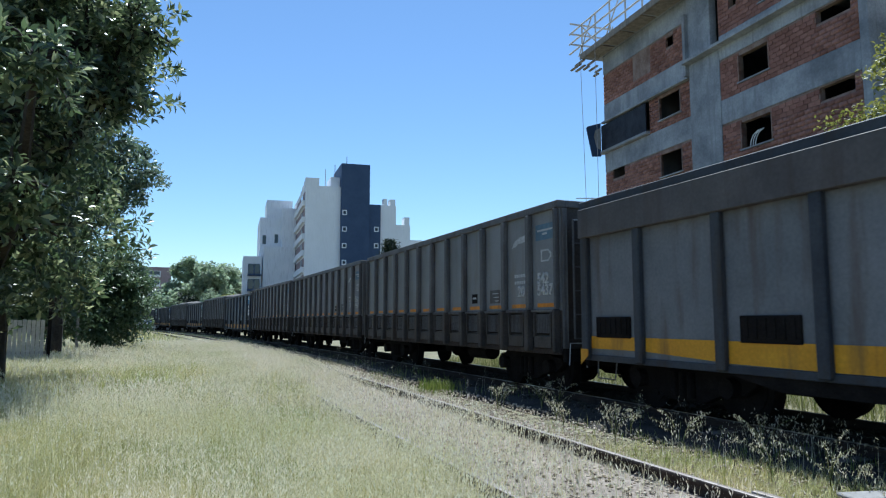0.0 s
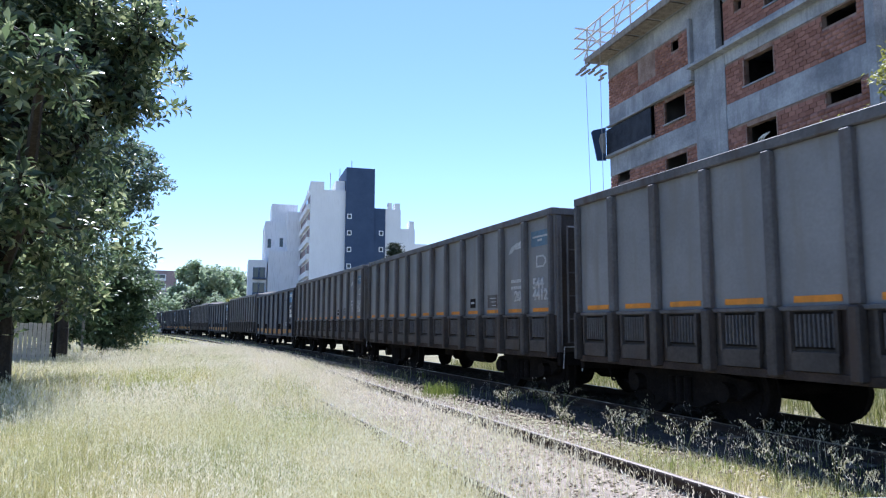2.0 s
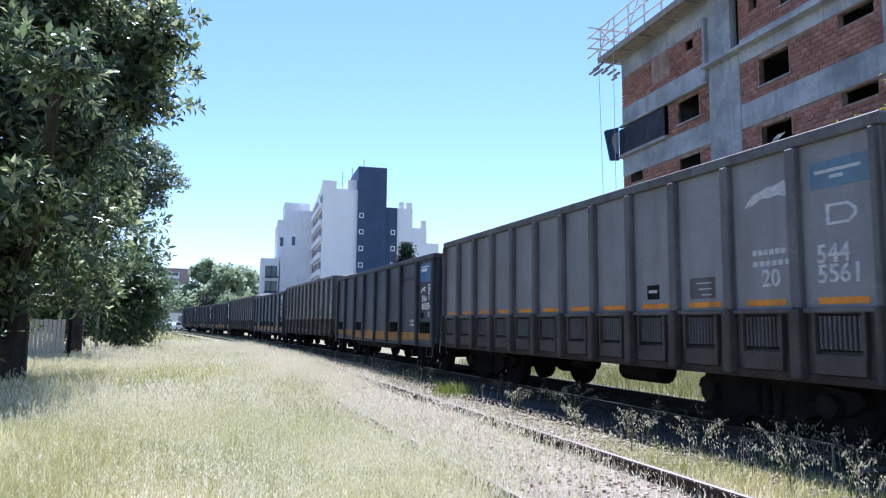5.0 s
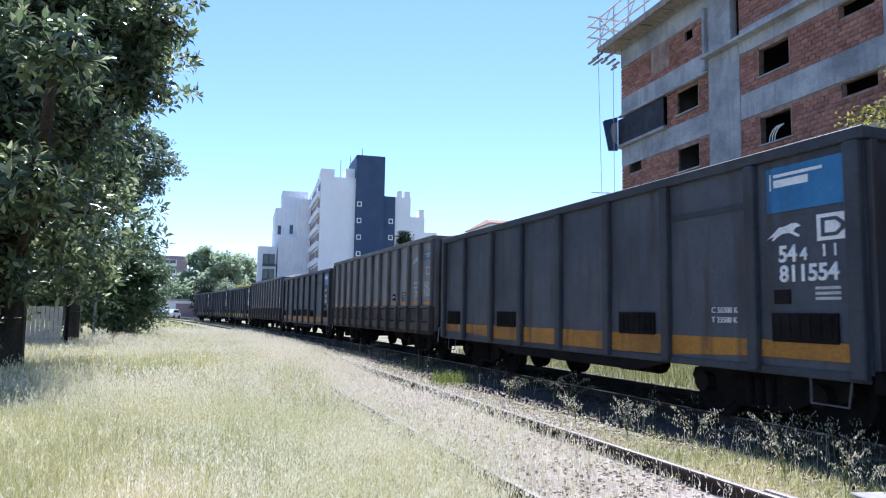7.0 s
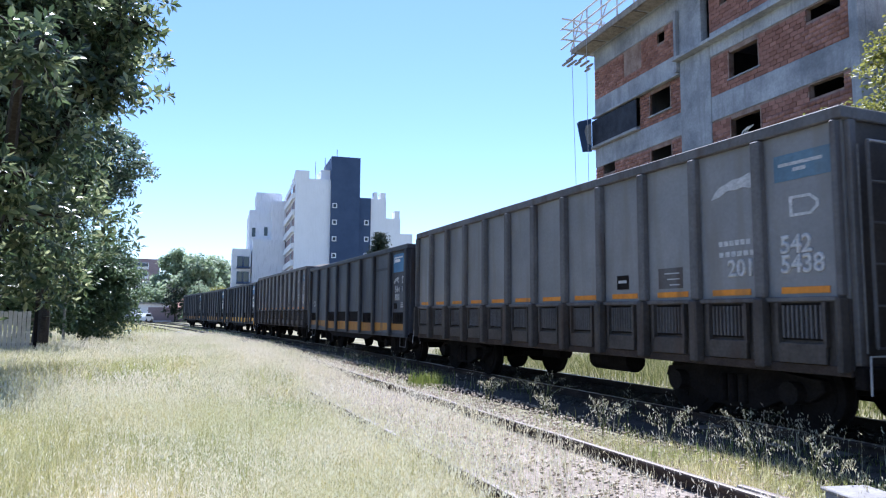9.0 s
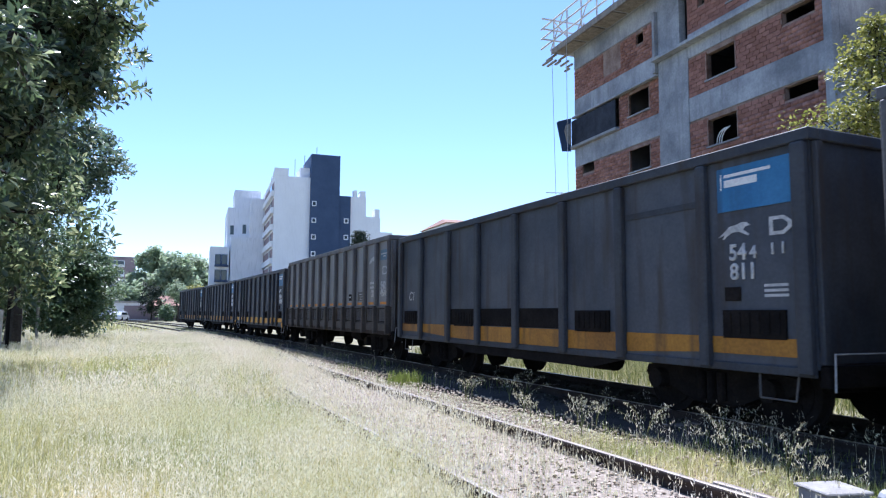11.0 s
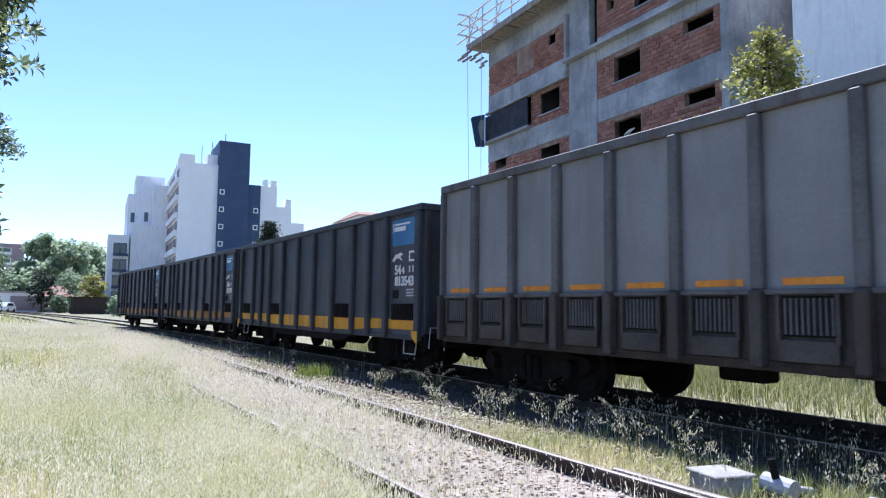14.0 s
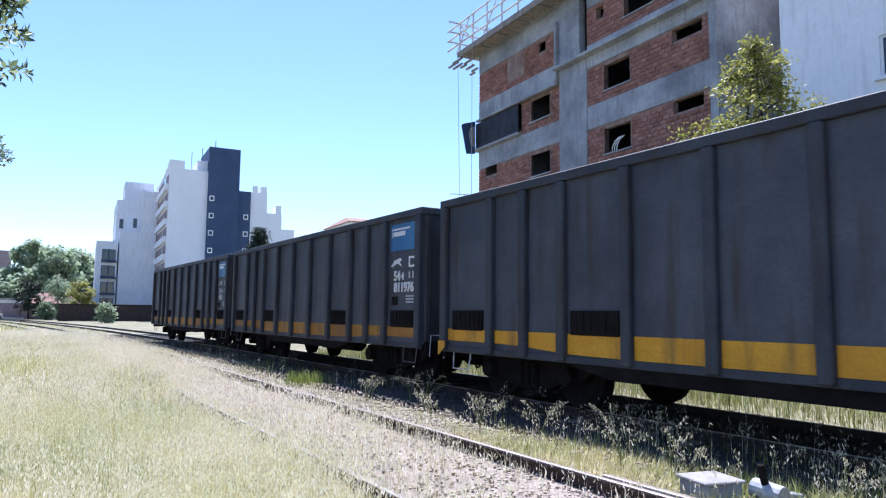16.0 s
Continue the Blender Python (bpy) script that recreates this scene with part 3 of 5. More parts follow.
def make_white_neighbour():
    t = thing("white_apartment_block", "pale white rendered apartment block beside the unfinished one", "building", at=B_POSE)
    wins = [(9.3 - 5.5 * k, 10.9 - 5.5 * k, 11.0 + STOREY * j, 12.2 + STOREY * j) for k in range(3) for j in range(-3, 3)]
    bm = bmesh.new()
    for r in slabs((-8.0, 13.95, 0, 19.5), wins):
        box(bm, r[0], r[1], -0.25, 0.0, r[2], r[3])
    part("wall", bm, M_RENDER, t)
    boxes("side_wall", M_RENDER, t, (13.7, 13.948, -12, -0.251, 0, 19.5))
    boxes("back_wall", M_RENDER, t, (-8, 13.69, -12.2, -12.0, 0, 19.5))
    boxes("roof", M_CONCRETE, t, (-8.2, 14.1, -12.3, 0.2, 19.5, 19.7))
    for x0, x1, z0, z1 in wins:
        w = boxes("window", M_RENDER_GREY, t, (x0, x1, -0.12, -0.06, z0, z0 + 0.07), (x0, x1, -0.12, -0.06, z1 - 0.07, z1), (x0, x0 + 0.07, -0.12, -0.06, z0 + 0.07, z1 - 0.07), (x1 - 0.07, x1, -0.12, -0.06, z0 + 0.07, z1 - 0.07), ((x0 + x1) / 2 - 0.04, (x0 + x1) / 2 + 0.04, -0.12, -0.06, z0 + 0.07, z1 - 0.07))
        boxes("pane", M_GLASS, w, (x0 + 0.07, x1 - 0.07, -0.1, -0.09, z0 + 0.07, z1 - 0.07))
        boxes("sill", M_RENDER_GREY, w, (x0 - 0.12, x1 + 0.12, -0.06, 0.14, z0 - 0.1, z0))
    for z in (13.4, 13.4 + STOREY):
        boxes("air_conditioner", M_RENDER_GREY, t, (11.4, 12.2, 0.02, 0.32, z - 1.6, z - 1.0), bevel=0.02)
    # set-back wall; its shade is put into the dark wall colour
    c = thing("recess_wall", "set-back wall between two blocks, coloured dark as shade", "wall", "", "structure", B_POSE)
    boxes("wall", M_SHADE_WALL, c, (13.96, S0 - 0.01, -4.2, -4.0, 0, 16.5))


make_white_neighbour()


# ---------------------------------------------------------------- distant white block with the dark tower
def make_far_block():
    a = radians(17.0)
    c = polar(11.47, 115.0)
    t = thing("white_high_rise", "white stepped apartment tower with a dark blue stair core", "building", at=pose(c.x, c.y, 0, 0, 0, 17))
    # local x: to the right along the front, y: away, origin at the near corner
    def across(yaw, y=0.0):
        """Local x where the ray at that yaw crosses the plane y."""
        d = polar(yaw, 1.0)
        cx, cy = c.x - math.sin(a) * y, c.y + math.cos(a) * y
        ux, uy = math.cos(a), math.sin(a)
        det = d.x * (-uy) + d.y * ux
        s = (cx * (-uy) + cy * ux) / det
        return (d.x * s - cx) * ux + (d.y * s - cy) * uy
    def up(yaw, el, y=0.0):
        x = across(yaw, y)
        px, py = c.x + math.cos(a) * x - math.sin(a) * y, c.y + math.sin(a) * x + math.cos(a) * y
        return EYE + math.hypot(px, py) * math.tan(radians(el))
    xr = across(8.4)
    ztop = up(11.0, 11.1)
    boxes("main_wall", M_RENDER_GREY, t, (0, xr, 0, 22.0, 0, ztop))
    boxes("parapet", M_RENDER_GREY, t, (-0.05, 2.2, -0.05, 1.0, ztop, ztop + 1.3))
    for k in range(4):
        boxes("roof_step", M_RENDER_GREY, t, (-0.05, 0.9, 1.0 + 3 * k, 3.0 + 3 * k, ztop, ztop + 1.0 - 0.35 * k))
    # balconies on the left-hand front
    for k in range(8):
        z = ztop - 3.4 - STOREY * k
        if z < 0:
            break
        # flat mauve plate paints the shaded loggia; no recess is cut
        boxes("loggia", M_MAUVE, t, (-0.02, 0.0, 0.6, 17.0, z + 0.96, z + 2.5), label="flat mauve plate coloured as the shade above a balcony")
        boxes("balcony", M_RENDER_GREY, t, (-0.45, -0.03, 0.5, 17.2, z, z + 0.95))
        boxes("pane", M_GLASS, t, (-0.06, -0.03, 4.0, 7.0, z + 1.06, z + 2.4))
    xt0, xt1 = across(8.55, -0.6), across(6.17, -0.6)
    zt = up(7.4, 12.95, -0.6)
    boxes("stair_core", M_SLATE, t, (xt0, xt1, -0.6, 9.0, 0, zt), label="dark blue clad stair core")
    zp = up(8.2, 11.9)
    boxes("tank_house", M_RENDER_GREY, t, (xt0 - 1.6, xt0 - 0.02, 1.0, 6.0, ztop, zp))
    x2 = across(5.25, -0.3)
    boxes("dark_wing", M_SLATE, t, (xt1 + 0.01, x2, -0.3, 9.0, 0, up(5.6, 9.65, -0.3)))
    xa, xb, xc = across(3.96), across(2.73), across(1.67)
    boxes("wing", M_RENDER_GREY, t, (x2 + 0.01, xa, 0.0, 10.0, 0, up(4.5, 9.6)))
    boxes("wing_parapet", M_RENDER_GREY, t, (xa - 1.0, xa - 0.1, 0.1, 2.0, up(4.5, 9.6), up(4.2, 10.1)))
    boxes("wing_parapet", M_RENDER_GREY, t, (x2 + 0.6, x2 + 1.2, 0.1, 1.5, up(4.5, 9.6), up(5.0, 10.15)))
    boxes("wing_step", M_RENDER_GREY, t, (xa + 0.01, xb, 0.3, 10.0, 0, up(3.3, 8.0)))
    boxes("wing_parapet", M_RENDER_GREY, t, (xb - 1.0, xb - 0.1, 0.4, 2.4, up(3.3, 8.0), up(2.9, 8.65)))
    boxes("wing_step", M_RENDER_GREY, t, (xb + 0.01, xc, 0.5, 10.0, 0, up(2.2, 6.75)))
    # small white-framed windows
    def small_window(x, z, y):
        w = boxes("window", M_RENDER, t, (x - 0.38, x + 0.38, y - 0.08, y - 0.003, z - 0.42, z + 0.42), bevel=0.03)
        boxes("pane", M_GLASS, w, (x - 0.24, x + 0.24, y - 0.1, y - 0.082, z - 0.28, z + 0.28))
    for k in range(6):
        small_window(across(8.25, -0.6), up(8.25, 8.95, -0.6) - STOREY * k, -0.6)
    for k in range(4):
        small_window(across(5.6, -0.3), up(5.6, 7.6, -0.3) - STOREY * k, -0.3)
    for yaw, h in ((9.7, 3.6), (8.9, 4.4), (7.9, 2.0)):
        bm = bmesh.new()
        x = across(yaw)
        z = ztop if yaw > 8.5 else zt
        rod(bm, (x, 3, z), (x, 3, z + h), 0.06, 5)
        part("mast", bm, M_CONCRETE, t)
    # lower block behind, to the left
    t2 = thing("white_apartment_house", "white apartment house with tall windows and a roof terrace", "building", at=pose(c.x, c.y, 0, 0, 0, 17))
    y = 19.0
    xl, xm = across(15.05, y), across(12.3, y)
    zl = up(14.4, 8.35, y)
    boxes("wall", M_RENDER, t2, (xl, xm, y, y + 14, 0, zl))
    boxes("roof_house", M_RENDER, t2, (across(14.55, y), across(12.5, y), y + 0.4, y + 8, zl, up(14.0, 9.8, y)))
    boxes("flank", M_RENDER, t2, (across(14.75, y - 3), across(12.2, y - 3), y - 3, y - 0.02, 0, up(13.6, 6.0, y - 3)))
    boxes("shaft", M_RENDER, t2, (across(13.3, y - 2.5), across(12.2, y - 2.5), y - 2.5, y - 0.03, up(13.6, 6.0, y - 3), up(13.2, 9.0, y)))
    for yaw, el in ((14.7, 6.6), (13.75, 6.7)):
        x, z = across(yaw, y), up(yaw, el, y)
        w = boxes("window", M_RENDER_GREY, t2, (x - 0.5, x + 0.5, y - 0.06, y - 0.004, z - 1.1, z + 0.9))
        boxes("pane", M_GLASS, w, (x - 0.32, x + 0.32, y - 0.09, y - 0.062, z - 0.95, z + 0.75))
    # lowest part with balconies
    t3 = thing("balcony_house", "low grey apartment house with stacked dark balconies", "building", at=pose(c.x, c.y, 0, 0, 0, 17))
    y = 16.0
    x0, x1 = across(16.3, y), across(14.85, y)
    boxes("wall", M_RENDER_GREY, t3, (x0, x1, y, y + 12, 0, up(15.6, 5.2, y)))
    for k in range(4):
        z = up(15.6, 4.2, y) - STOREY * k
        if z < 0.2:
            break
        bw = x1 - x0
        for q in (0.42, 0.75):
            w = boxes("window", M_SLATE, t3, (x0 + bw * q - 0.5, x0 + bw * q + 0.55, y - 0.05, y - 0.004, z - 1.0, z + 0.9))
            boxes("pane", M_GLASS, w, (x0 + bw * q - 0.4, x0 + bw * q + 0.45, y - 0.08, y - 0.052, z - 0.9, z + 0.8))
        boxes("balcony", M_SLATE, t3, (x0 + bw * 0.25, x1 - 0.1, y - 1.2, y - 0.09, z - 1.35, z - 1.05))


make_far_block()


def make_distance():
    # mauve block of flats over the trees
    p = polar(23.6, 230)
    t = thing("mauve_apartment_block", "low mauve-brown apartment block with white-framed loggias", "building", at=pose(p.x, p.y, 0, 0, 0, 22))
    z1 = EYE + 230 * math.tan(radians(4.15))
    boxes("wall", M_MAUVE, t, (-6.5, 7.9, 0, 12, 0, z1), bevel=0.05)
    boxes("tower", M_RENDER_GREY, t, (-11.0, -6.52, 1, 10, 0, z1 + 3.0))
    for j in range(4):
        for q in (-4.4, 0.4):
            z = z1 - 3.2 - 3.0 * j
            w = boxes("window", M_RENDER, t, (q, q + 4.4, -0.12, -0.004, z, z + 2.0))
            boxes("pane", M_GLASS, w, (q + 0.25, q + 4.15, -0.16, -0.124, z + 0.8, z + 1.85))
    # small white gatehouse
    p = polar(21.6, 130)
    t = thing("white_gatehouse", "small white flat-roofed gatehouse beside the yard", "house", at=pose(p.x, p.y, 0, 0, 0, 20))
    boxes("wall", M_RENDER, t, (-3.2, 4.0, 0, 5, 0, 3.0))
    boxes("roof", M_CONC_PALE, t, (-3.5, 4.3, -0.4, 5.3, 3.0, 3.3))
    boxes("shutter", M_MAUVE, t, (-1.6, 3.6, -0.06, -0.004, 0.2, 2.5))
    # red-tiled house
    p = polar(18.4, 128)
    t = thing("tiled_house", "low house with a faded terracotta tiled roof", "house", at=pose(p.x, p.y, 0, 0, 0, 18))
    boxes("wall", M_MAUVE, t, (-5, 5, 0, 8, 0, 2.6))
    bm = bmesh.new()
    v = [bm.verts.new(q) for q in ((-5.5, -0.6, 2.5), (5.5, -0.6, 2.5), (5.5, 8.6, 2.5), (-5.5, 8.6, 2.5), (-3, 4, 4.3), (3, 4, 4.3))]
    for f in ((0, 1, 5, 4), (1, 2, 5), (2, 3, 4, 5), (3, 0, 4), (3, 2, 1, 0)):
        bm.faces.new([v[i] for i in f])
    part("roof", bm, M_TILE, t, "faded terracotta roof")
    # dark boundary wall behind the far end of the line
    p = polar(15.8, 105)
    t = thing("boundary_wall", "dark weathered boundary wall behind the tracks", "wall", "", "structure", pose(p.x, p.y, 0, 0, 0, 20))
    boxes("wall", M_RUST, t, (-5.0, 14, 0, 0.25, 0, 2.2))
    boxes("coping", M_NEAR_BLACK, t, (-5.1, 14.1, -0.05, 0.3, 2.2, 2.3))
    # brown-roofed house behind the train, with its aerial
    p = polar(-4.4, 52)
    t = thing("brown_roofed_house", "house with a brown hipped roof behind the train", "house", at=pose(p.x, p.y, 0, 0, 0, 17))
    boxes("wall", M_RENDER_GREY, t, (-1.5, 1.5, 0, 6, 0, 8.3))
    bm = bmesh.new()
    v = [bm.verts.new(q) for q in ((-1.7, -0.4, 8.3), (1.7, -0.4, 8.3), (1.7, 6.4, 8.3), (-1.7, 6.4, 8.3), (-0.8, 3.0, 9.0), (0.8, 3.0, 9.0))]
    for f in ((0, 1, 5, 4), (1, 2, 5), (2, 3, 4, 5), (3, 0, 4), (3, 2, 1, 0)):
        bm.faces.new([v[i] for i in f])
    part("roof", bm, M_TILE, t)
    p = polar(-12.4, 42)
    t = thing("tv_aerial", "thin metal television aerial on a pole", "aerial", at=pose(p.x, p.y, 0, 0, 0, 10))
    bm = bmesh.new()
    rod(bm, (0, 0, 0), (0, 0, 8.9), 0.03, 6)
    part("pole", bm, M_CONCRETE, t)
    bm = bmesh.new()
    rod(bm, (-1.0, 0, 8.82), (1.0, 0, 8.86), 0.025, 5)
    for k in range(7):
        x = -0.8 + 0.26 * k
        rod(bm, (x, -0.3, 8.84), (x, 0.3, 8.84), 0.012, 4)
    part("dipoles", bm, M_CONCRETE, t)


make_distance()


def make_car(name, label, yaw, r, turn, length, height):
    p = polar(yaw, r)
    t = thing(name, label, "car", "parked cars", at=pose(p.x, p.y, 0, 0, 0, turn))
    L, H = length / 2, height
    bm = bmesh.new()
    poly(bm, [(-L, 0.35), (L, 0.35), (L, 0.75), (L * 0.72, 0.9), (L * 0.38, H), (-L * 0.7, H), (-L * 0.95, 0.95), (-L, 0.8)], -0.85, 0.85)
    part("body", bm, M_CAR, t, "", 0.05)
    for y in (-0.86, 0.86):
        bm = bmesh.new()
        poly(bm, [(L * 0.55, 0.95), (L * 0.32, H - 0.1), (-L * 0.66, H - 0.1), (-L * 0.85, 1.0)], y - 0.012, y + 0.012)
        part("side_window", bm, M_GLASS, t)
    for x in (-L * 0.62, L * 0.62):
        for y in (-0.78, 0.78):
            bm = bmesh.new()
            rod(bm, (x, y - 0.1, 0.32), (x, y + 0.1, 0.32), 0.32, 16)
            part("wheel", bm, M_TYRE, t)


make_car("parked_van", "white van parked at the edge of the yard", 23.3, 122, 100, 4.8, 2.0)
make_car("parked_car", "white car parked beside the van", 22.6, 117, 95, 4.2, 1.45)
make_car("parked_car", "silver-white car parked beside the tiled house", 16.9, 112, 110, 4.2, 1.45)


# ---------------------------------------------------------------- line-side things
def make_switch_box():
    t = thing("switch_machine", "pale concrete-topped point machine box beside the rail", "switch machine", at=pose(3.04, 4.95, 0, 0, 0, 8))
    boxes("case", M_CONCRETE, t, (-0.165, 0.165, -0.16, 0.16, -0.05, 0.2), bevel=0.01)
    boxes("lid", M_CONC_PALE, t, (-0.185, 0.185, -0.18, 0.18, 0.2, 0.225), label="pale concrete lid", bevel=0.008)
    t = thing("point_lever", "dark iron point lever with a weighted arm", "lever", at=pose(3.36, 4.7, 0, 0, 0, 20))
    boxes("base", M_NEAR_BLACK, t, (-0.14, 0.14, -0.1, 0.1, -0.02, 0.12), bevel=0.02)
    bm = bmesh.new()
    rod(bm, (0, 0, 0.1), (-0.06, 0.02, 0.36), 0.028, 10)
    part("arm", bm, M_NEAR_BLACK, t)
    bm = bmesh.new()
    rod(bm, (0.0, -0.12, 0.15), (0.0, 0.12, 0.17), 0.075, 14)
    part("weight", bm, M_FADED, t, "worn pale weight")
    bm = bmesh.new()
    rod(bm, (0.1, -0.06, 0.14), (0.3, -0.05, 0.1), 0.03, 10)
    part("link", bm, M_FADED, t)
    t = thing("concrete_cover", "low pale concrete cable pit cover in the grass", "cover", at=pose(3.62, 4.02, 0, 0, 0, 35))
    boxes("slab", M_CONC_PALE, t, (-0.2, 0.2, -0.13, 0.13, 0.12, 0.2), bevel=0.01)
    boxes("base", M_CONCRETE, t, (-0.18, 0.18, -0.11, 0.11, -0.05, 0.12), bevel=0.01)
    t = thing("concrete_slab", "old pale concrete slab lying in the grass", "slab", at=pose(-4.6, 6.9, 0, 1.5, 0, 25))
    boxes("slab", M_CONC_PALE, t, (-0.75, 0.75, -0.4, 0.4, -0.05, 0.09), bevel=0.02)


make_switch_box()


def make_fence():
    p = polar(30.6, 24.5)
    t = thing("picket_gate", "whitish weathered board gate with a dark post under the tree", "fence", at=pose(p.x, p.y, 0, 0, 0, 30))
    bm = bmesh.new()
    rod(bm, (0.4, 0, -0.05), (0.4, 0, 1.75), 0.05, 8)
    part("post", bm, M_NEAR_BLACK, t, "dark iron post")
    bm = bmesh.new()
    rod(bm, (-0.75, 0.1, -0.05), (-0.75, 0.1, 1.7), 0.06, 8)
    part("post", bm, M_NEAR_BLACK, t)
    for i in range(8):
        x = -0.68 + i * 0.12
        boxes("board", M_PALE_TIMBER, t, (x, x + 0.105, 0.02, 0.045, 0.2, 1.5 - 0.012 * (i % 3)))
    for z in (0.45, 1.2):
        boxes("rail", M_TIMBER, t, (-0.72, 0.38, 0.05, 0.09, z, z + 0.08))
    p = polar(27.9, 33)
    t = thing("fence_post", "slim pale fence post by the bushes", "fence post", at=pose(p.x, p.y, 0))
    bm = bmesh.new()
    rod(bm, (0, 0, -0.05), (0, 0, 1.9), 0.06, 8)
    part("post", bm, M_CONC_PALE, t)


make_fence()


# ---------------------------------------------------------------- goods train
# wagon space: x along the track (the leading end at -x), +y the side that faces the grass, z from the rail tops
HALF, WIDE = 5.87, 1.5
HALF_A, HALF_B = 5.87, 6.0
A_RIBS = [0.08, 1.38, 2.18, 2.98, 4.12, 5.29, 6.45, 7.62, 8.76, 9.56, 10.36, 11.66]
WIDE_RIBS = [0.08, 1.42, 2.97, 4.38, 5.87, 7.36, 8.77, 10.32, 11.66]


def make_bogie(parent, x):
    b = boxes("bogie", M_NEAR_BLACK, parent, (x - 0.25, x + 0.25, -1.0, 1.0, 0.38, 0.62), bevel=0.02)
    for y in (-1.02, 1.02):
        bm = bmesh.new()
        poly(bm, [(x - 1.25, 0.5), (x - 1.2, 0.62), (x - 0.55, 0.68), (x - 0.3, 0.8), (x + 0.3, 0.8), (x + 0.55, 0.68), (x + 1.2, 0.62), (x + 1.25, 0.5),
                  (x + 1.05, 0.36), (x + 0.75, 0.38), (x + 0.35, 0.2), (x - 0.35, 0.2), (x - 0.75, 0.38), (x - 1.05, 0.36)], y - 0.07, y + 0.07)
        part("side_frame", bm, M_NEAR_BLACK, b, "", 0.015)
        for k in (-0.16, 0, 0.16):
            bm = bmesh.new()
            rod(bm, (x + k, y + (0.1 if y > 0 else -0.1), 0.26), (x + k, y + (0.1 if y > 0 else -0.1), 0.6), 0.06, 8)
            part("spring", bm, M_NEAR_BLACK, b)
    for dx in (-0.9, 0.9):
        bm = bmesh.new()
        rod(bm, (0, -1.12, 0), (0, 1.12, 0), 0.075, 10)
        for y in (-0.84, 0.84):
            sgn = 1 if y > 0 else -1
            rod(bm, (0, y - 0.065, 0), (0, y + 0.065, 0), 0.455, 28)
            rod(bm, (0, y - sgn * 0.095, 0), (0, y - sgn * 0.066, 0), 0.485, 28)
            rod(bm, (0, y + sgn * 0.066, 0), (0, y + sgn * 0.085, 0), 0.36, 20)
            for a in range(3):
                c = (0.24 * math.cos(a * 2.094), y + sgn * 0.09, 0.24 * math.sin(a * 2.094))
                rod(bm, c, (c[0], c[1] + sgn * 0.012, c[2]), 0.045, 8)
        o = part("wheelset", bm, M_NEAR_BLACK, b)
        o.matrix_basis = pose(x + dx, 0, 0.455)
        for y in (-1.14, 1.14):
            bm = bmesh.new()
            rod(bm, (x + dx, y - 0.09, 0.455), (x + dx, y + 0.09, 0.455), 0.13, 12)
            part("axle_box", bm, M_NEAR_BLACK, b)


def make_coupler(parent, end):
    s = 1 if end > 0 else -1
    c = boxes("coupler", M_RUST, parent, tuple(sorted((s * HALF, s * (HALF + 0.35)))) + (-0.1, 0.1, 0.72, 0.9), bevel=0.015)
    bm = bmesh.new()
    poly(bm, [(s * (HALF + 0.33), 0.66), (s * (HALF + 0.58), 0.68), (s * (HALF + 0.6), 0.95), (s * (HALF + 0.33), 0.97)], -0.16, 0.16)
    part("knuckle", bm, M_RUST, c, "", 0.02)
    bm = bmesh.new()
    pts = [Vector((s * (HALF + 0.02 + 0.28 * u), 0.45, 0.75 - 0.42 * math.sin(math.pi * min(1, u * 1.2) * 0.62))) for u in (0, 0.2, 0.4, 0.6, 0.8, 1.0)]
    for a, b in zip(pts[:-1], pts[1:]):
        rod(bm, a, b, 0.02, 6)
    part("brake_hose", bm, M_NEAR_BLACK, parent, "black brake hose")
    # uncoupling rod with a bent handle
    bm = bmesh.new()
    rod(bm, (s * (HALF + 0.1), 0.2, 0.92), (s * (HALF + 0.1), 1.38, 0.92), 0.009, 6)
    rod(bm, (s * (HALF + 0.1), 1.38, 0.92), (s * (HALF + 0.12), 1.42, 0.55), 0.009, 6)
    part("uncoupling_rod", bm, M_FADED, parent, "white-painted bent rod")


def make_underframe(parent):
    boxes("centre_sill", M_NEAR_BLACK, parent, (-HALF + 0.05, HALF - 0.05, -0.28, 0.28, 0.62, 0.98))
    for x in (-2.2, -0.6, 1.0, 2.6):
        boxes("cross_bearer", M_NEAR_BLACK, parent, (x - 0.06, x + 0.06, -1.38, 1.38, 0.7, 0.92))
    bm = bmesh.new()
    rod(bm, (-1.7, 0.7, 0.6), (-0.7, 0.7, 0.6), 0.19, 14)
    part("air_reservoir", bm, M_NEAR_BLACK, parent, "", 0.0)
    boxes("brake_cylinder", M_NEAR_BLACK, parent, (0.5, 1.1, 0.45, 0.75, 0.5, 0.78), bevel=0.03)
    make_bogie(parent, -4.1)
    make_bogie(parent, 4.1)
    make_coupler(parent, -1)
    make_coupler(parent, 1)


def make_ladder(parent, x, y0, y1, z0, z1, steps):
    """Rungs between two stiles on the end of a wagon; the top rung is paler."""
    for y in (y0, y1):
        bm = bmesh.new()
        rod(bm, (x, y, z0), (x, y, z1), 0.02, 6)
        part("ladder_stile", bm, M_RIB_GREY, parent)
    for k in range(steps):
        z = z0 + (z1 - z0) * k / (steps - 1)
        bm = bmesh.new()
        rod(bm, (x, y0, z), (x, y1, z), 0.014, 6)
        part("rung", bm, M_FADED if k == steps - 1 else M_RIB_GREY, parent)


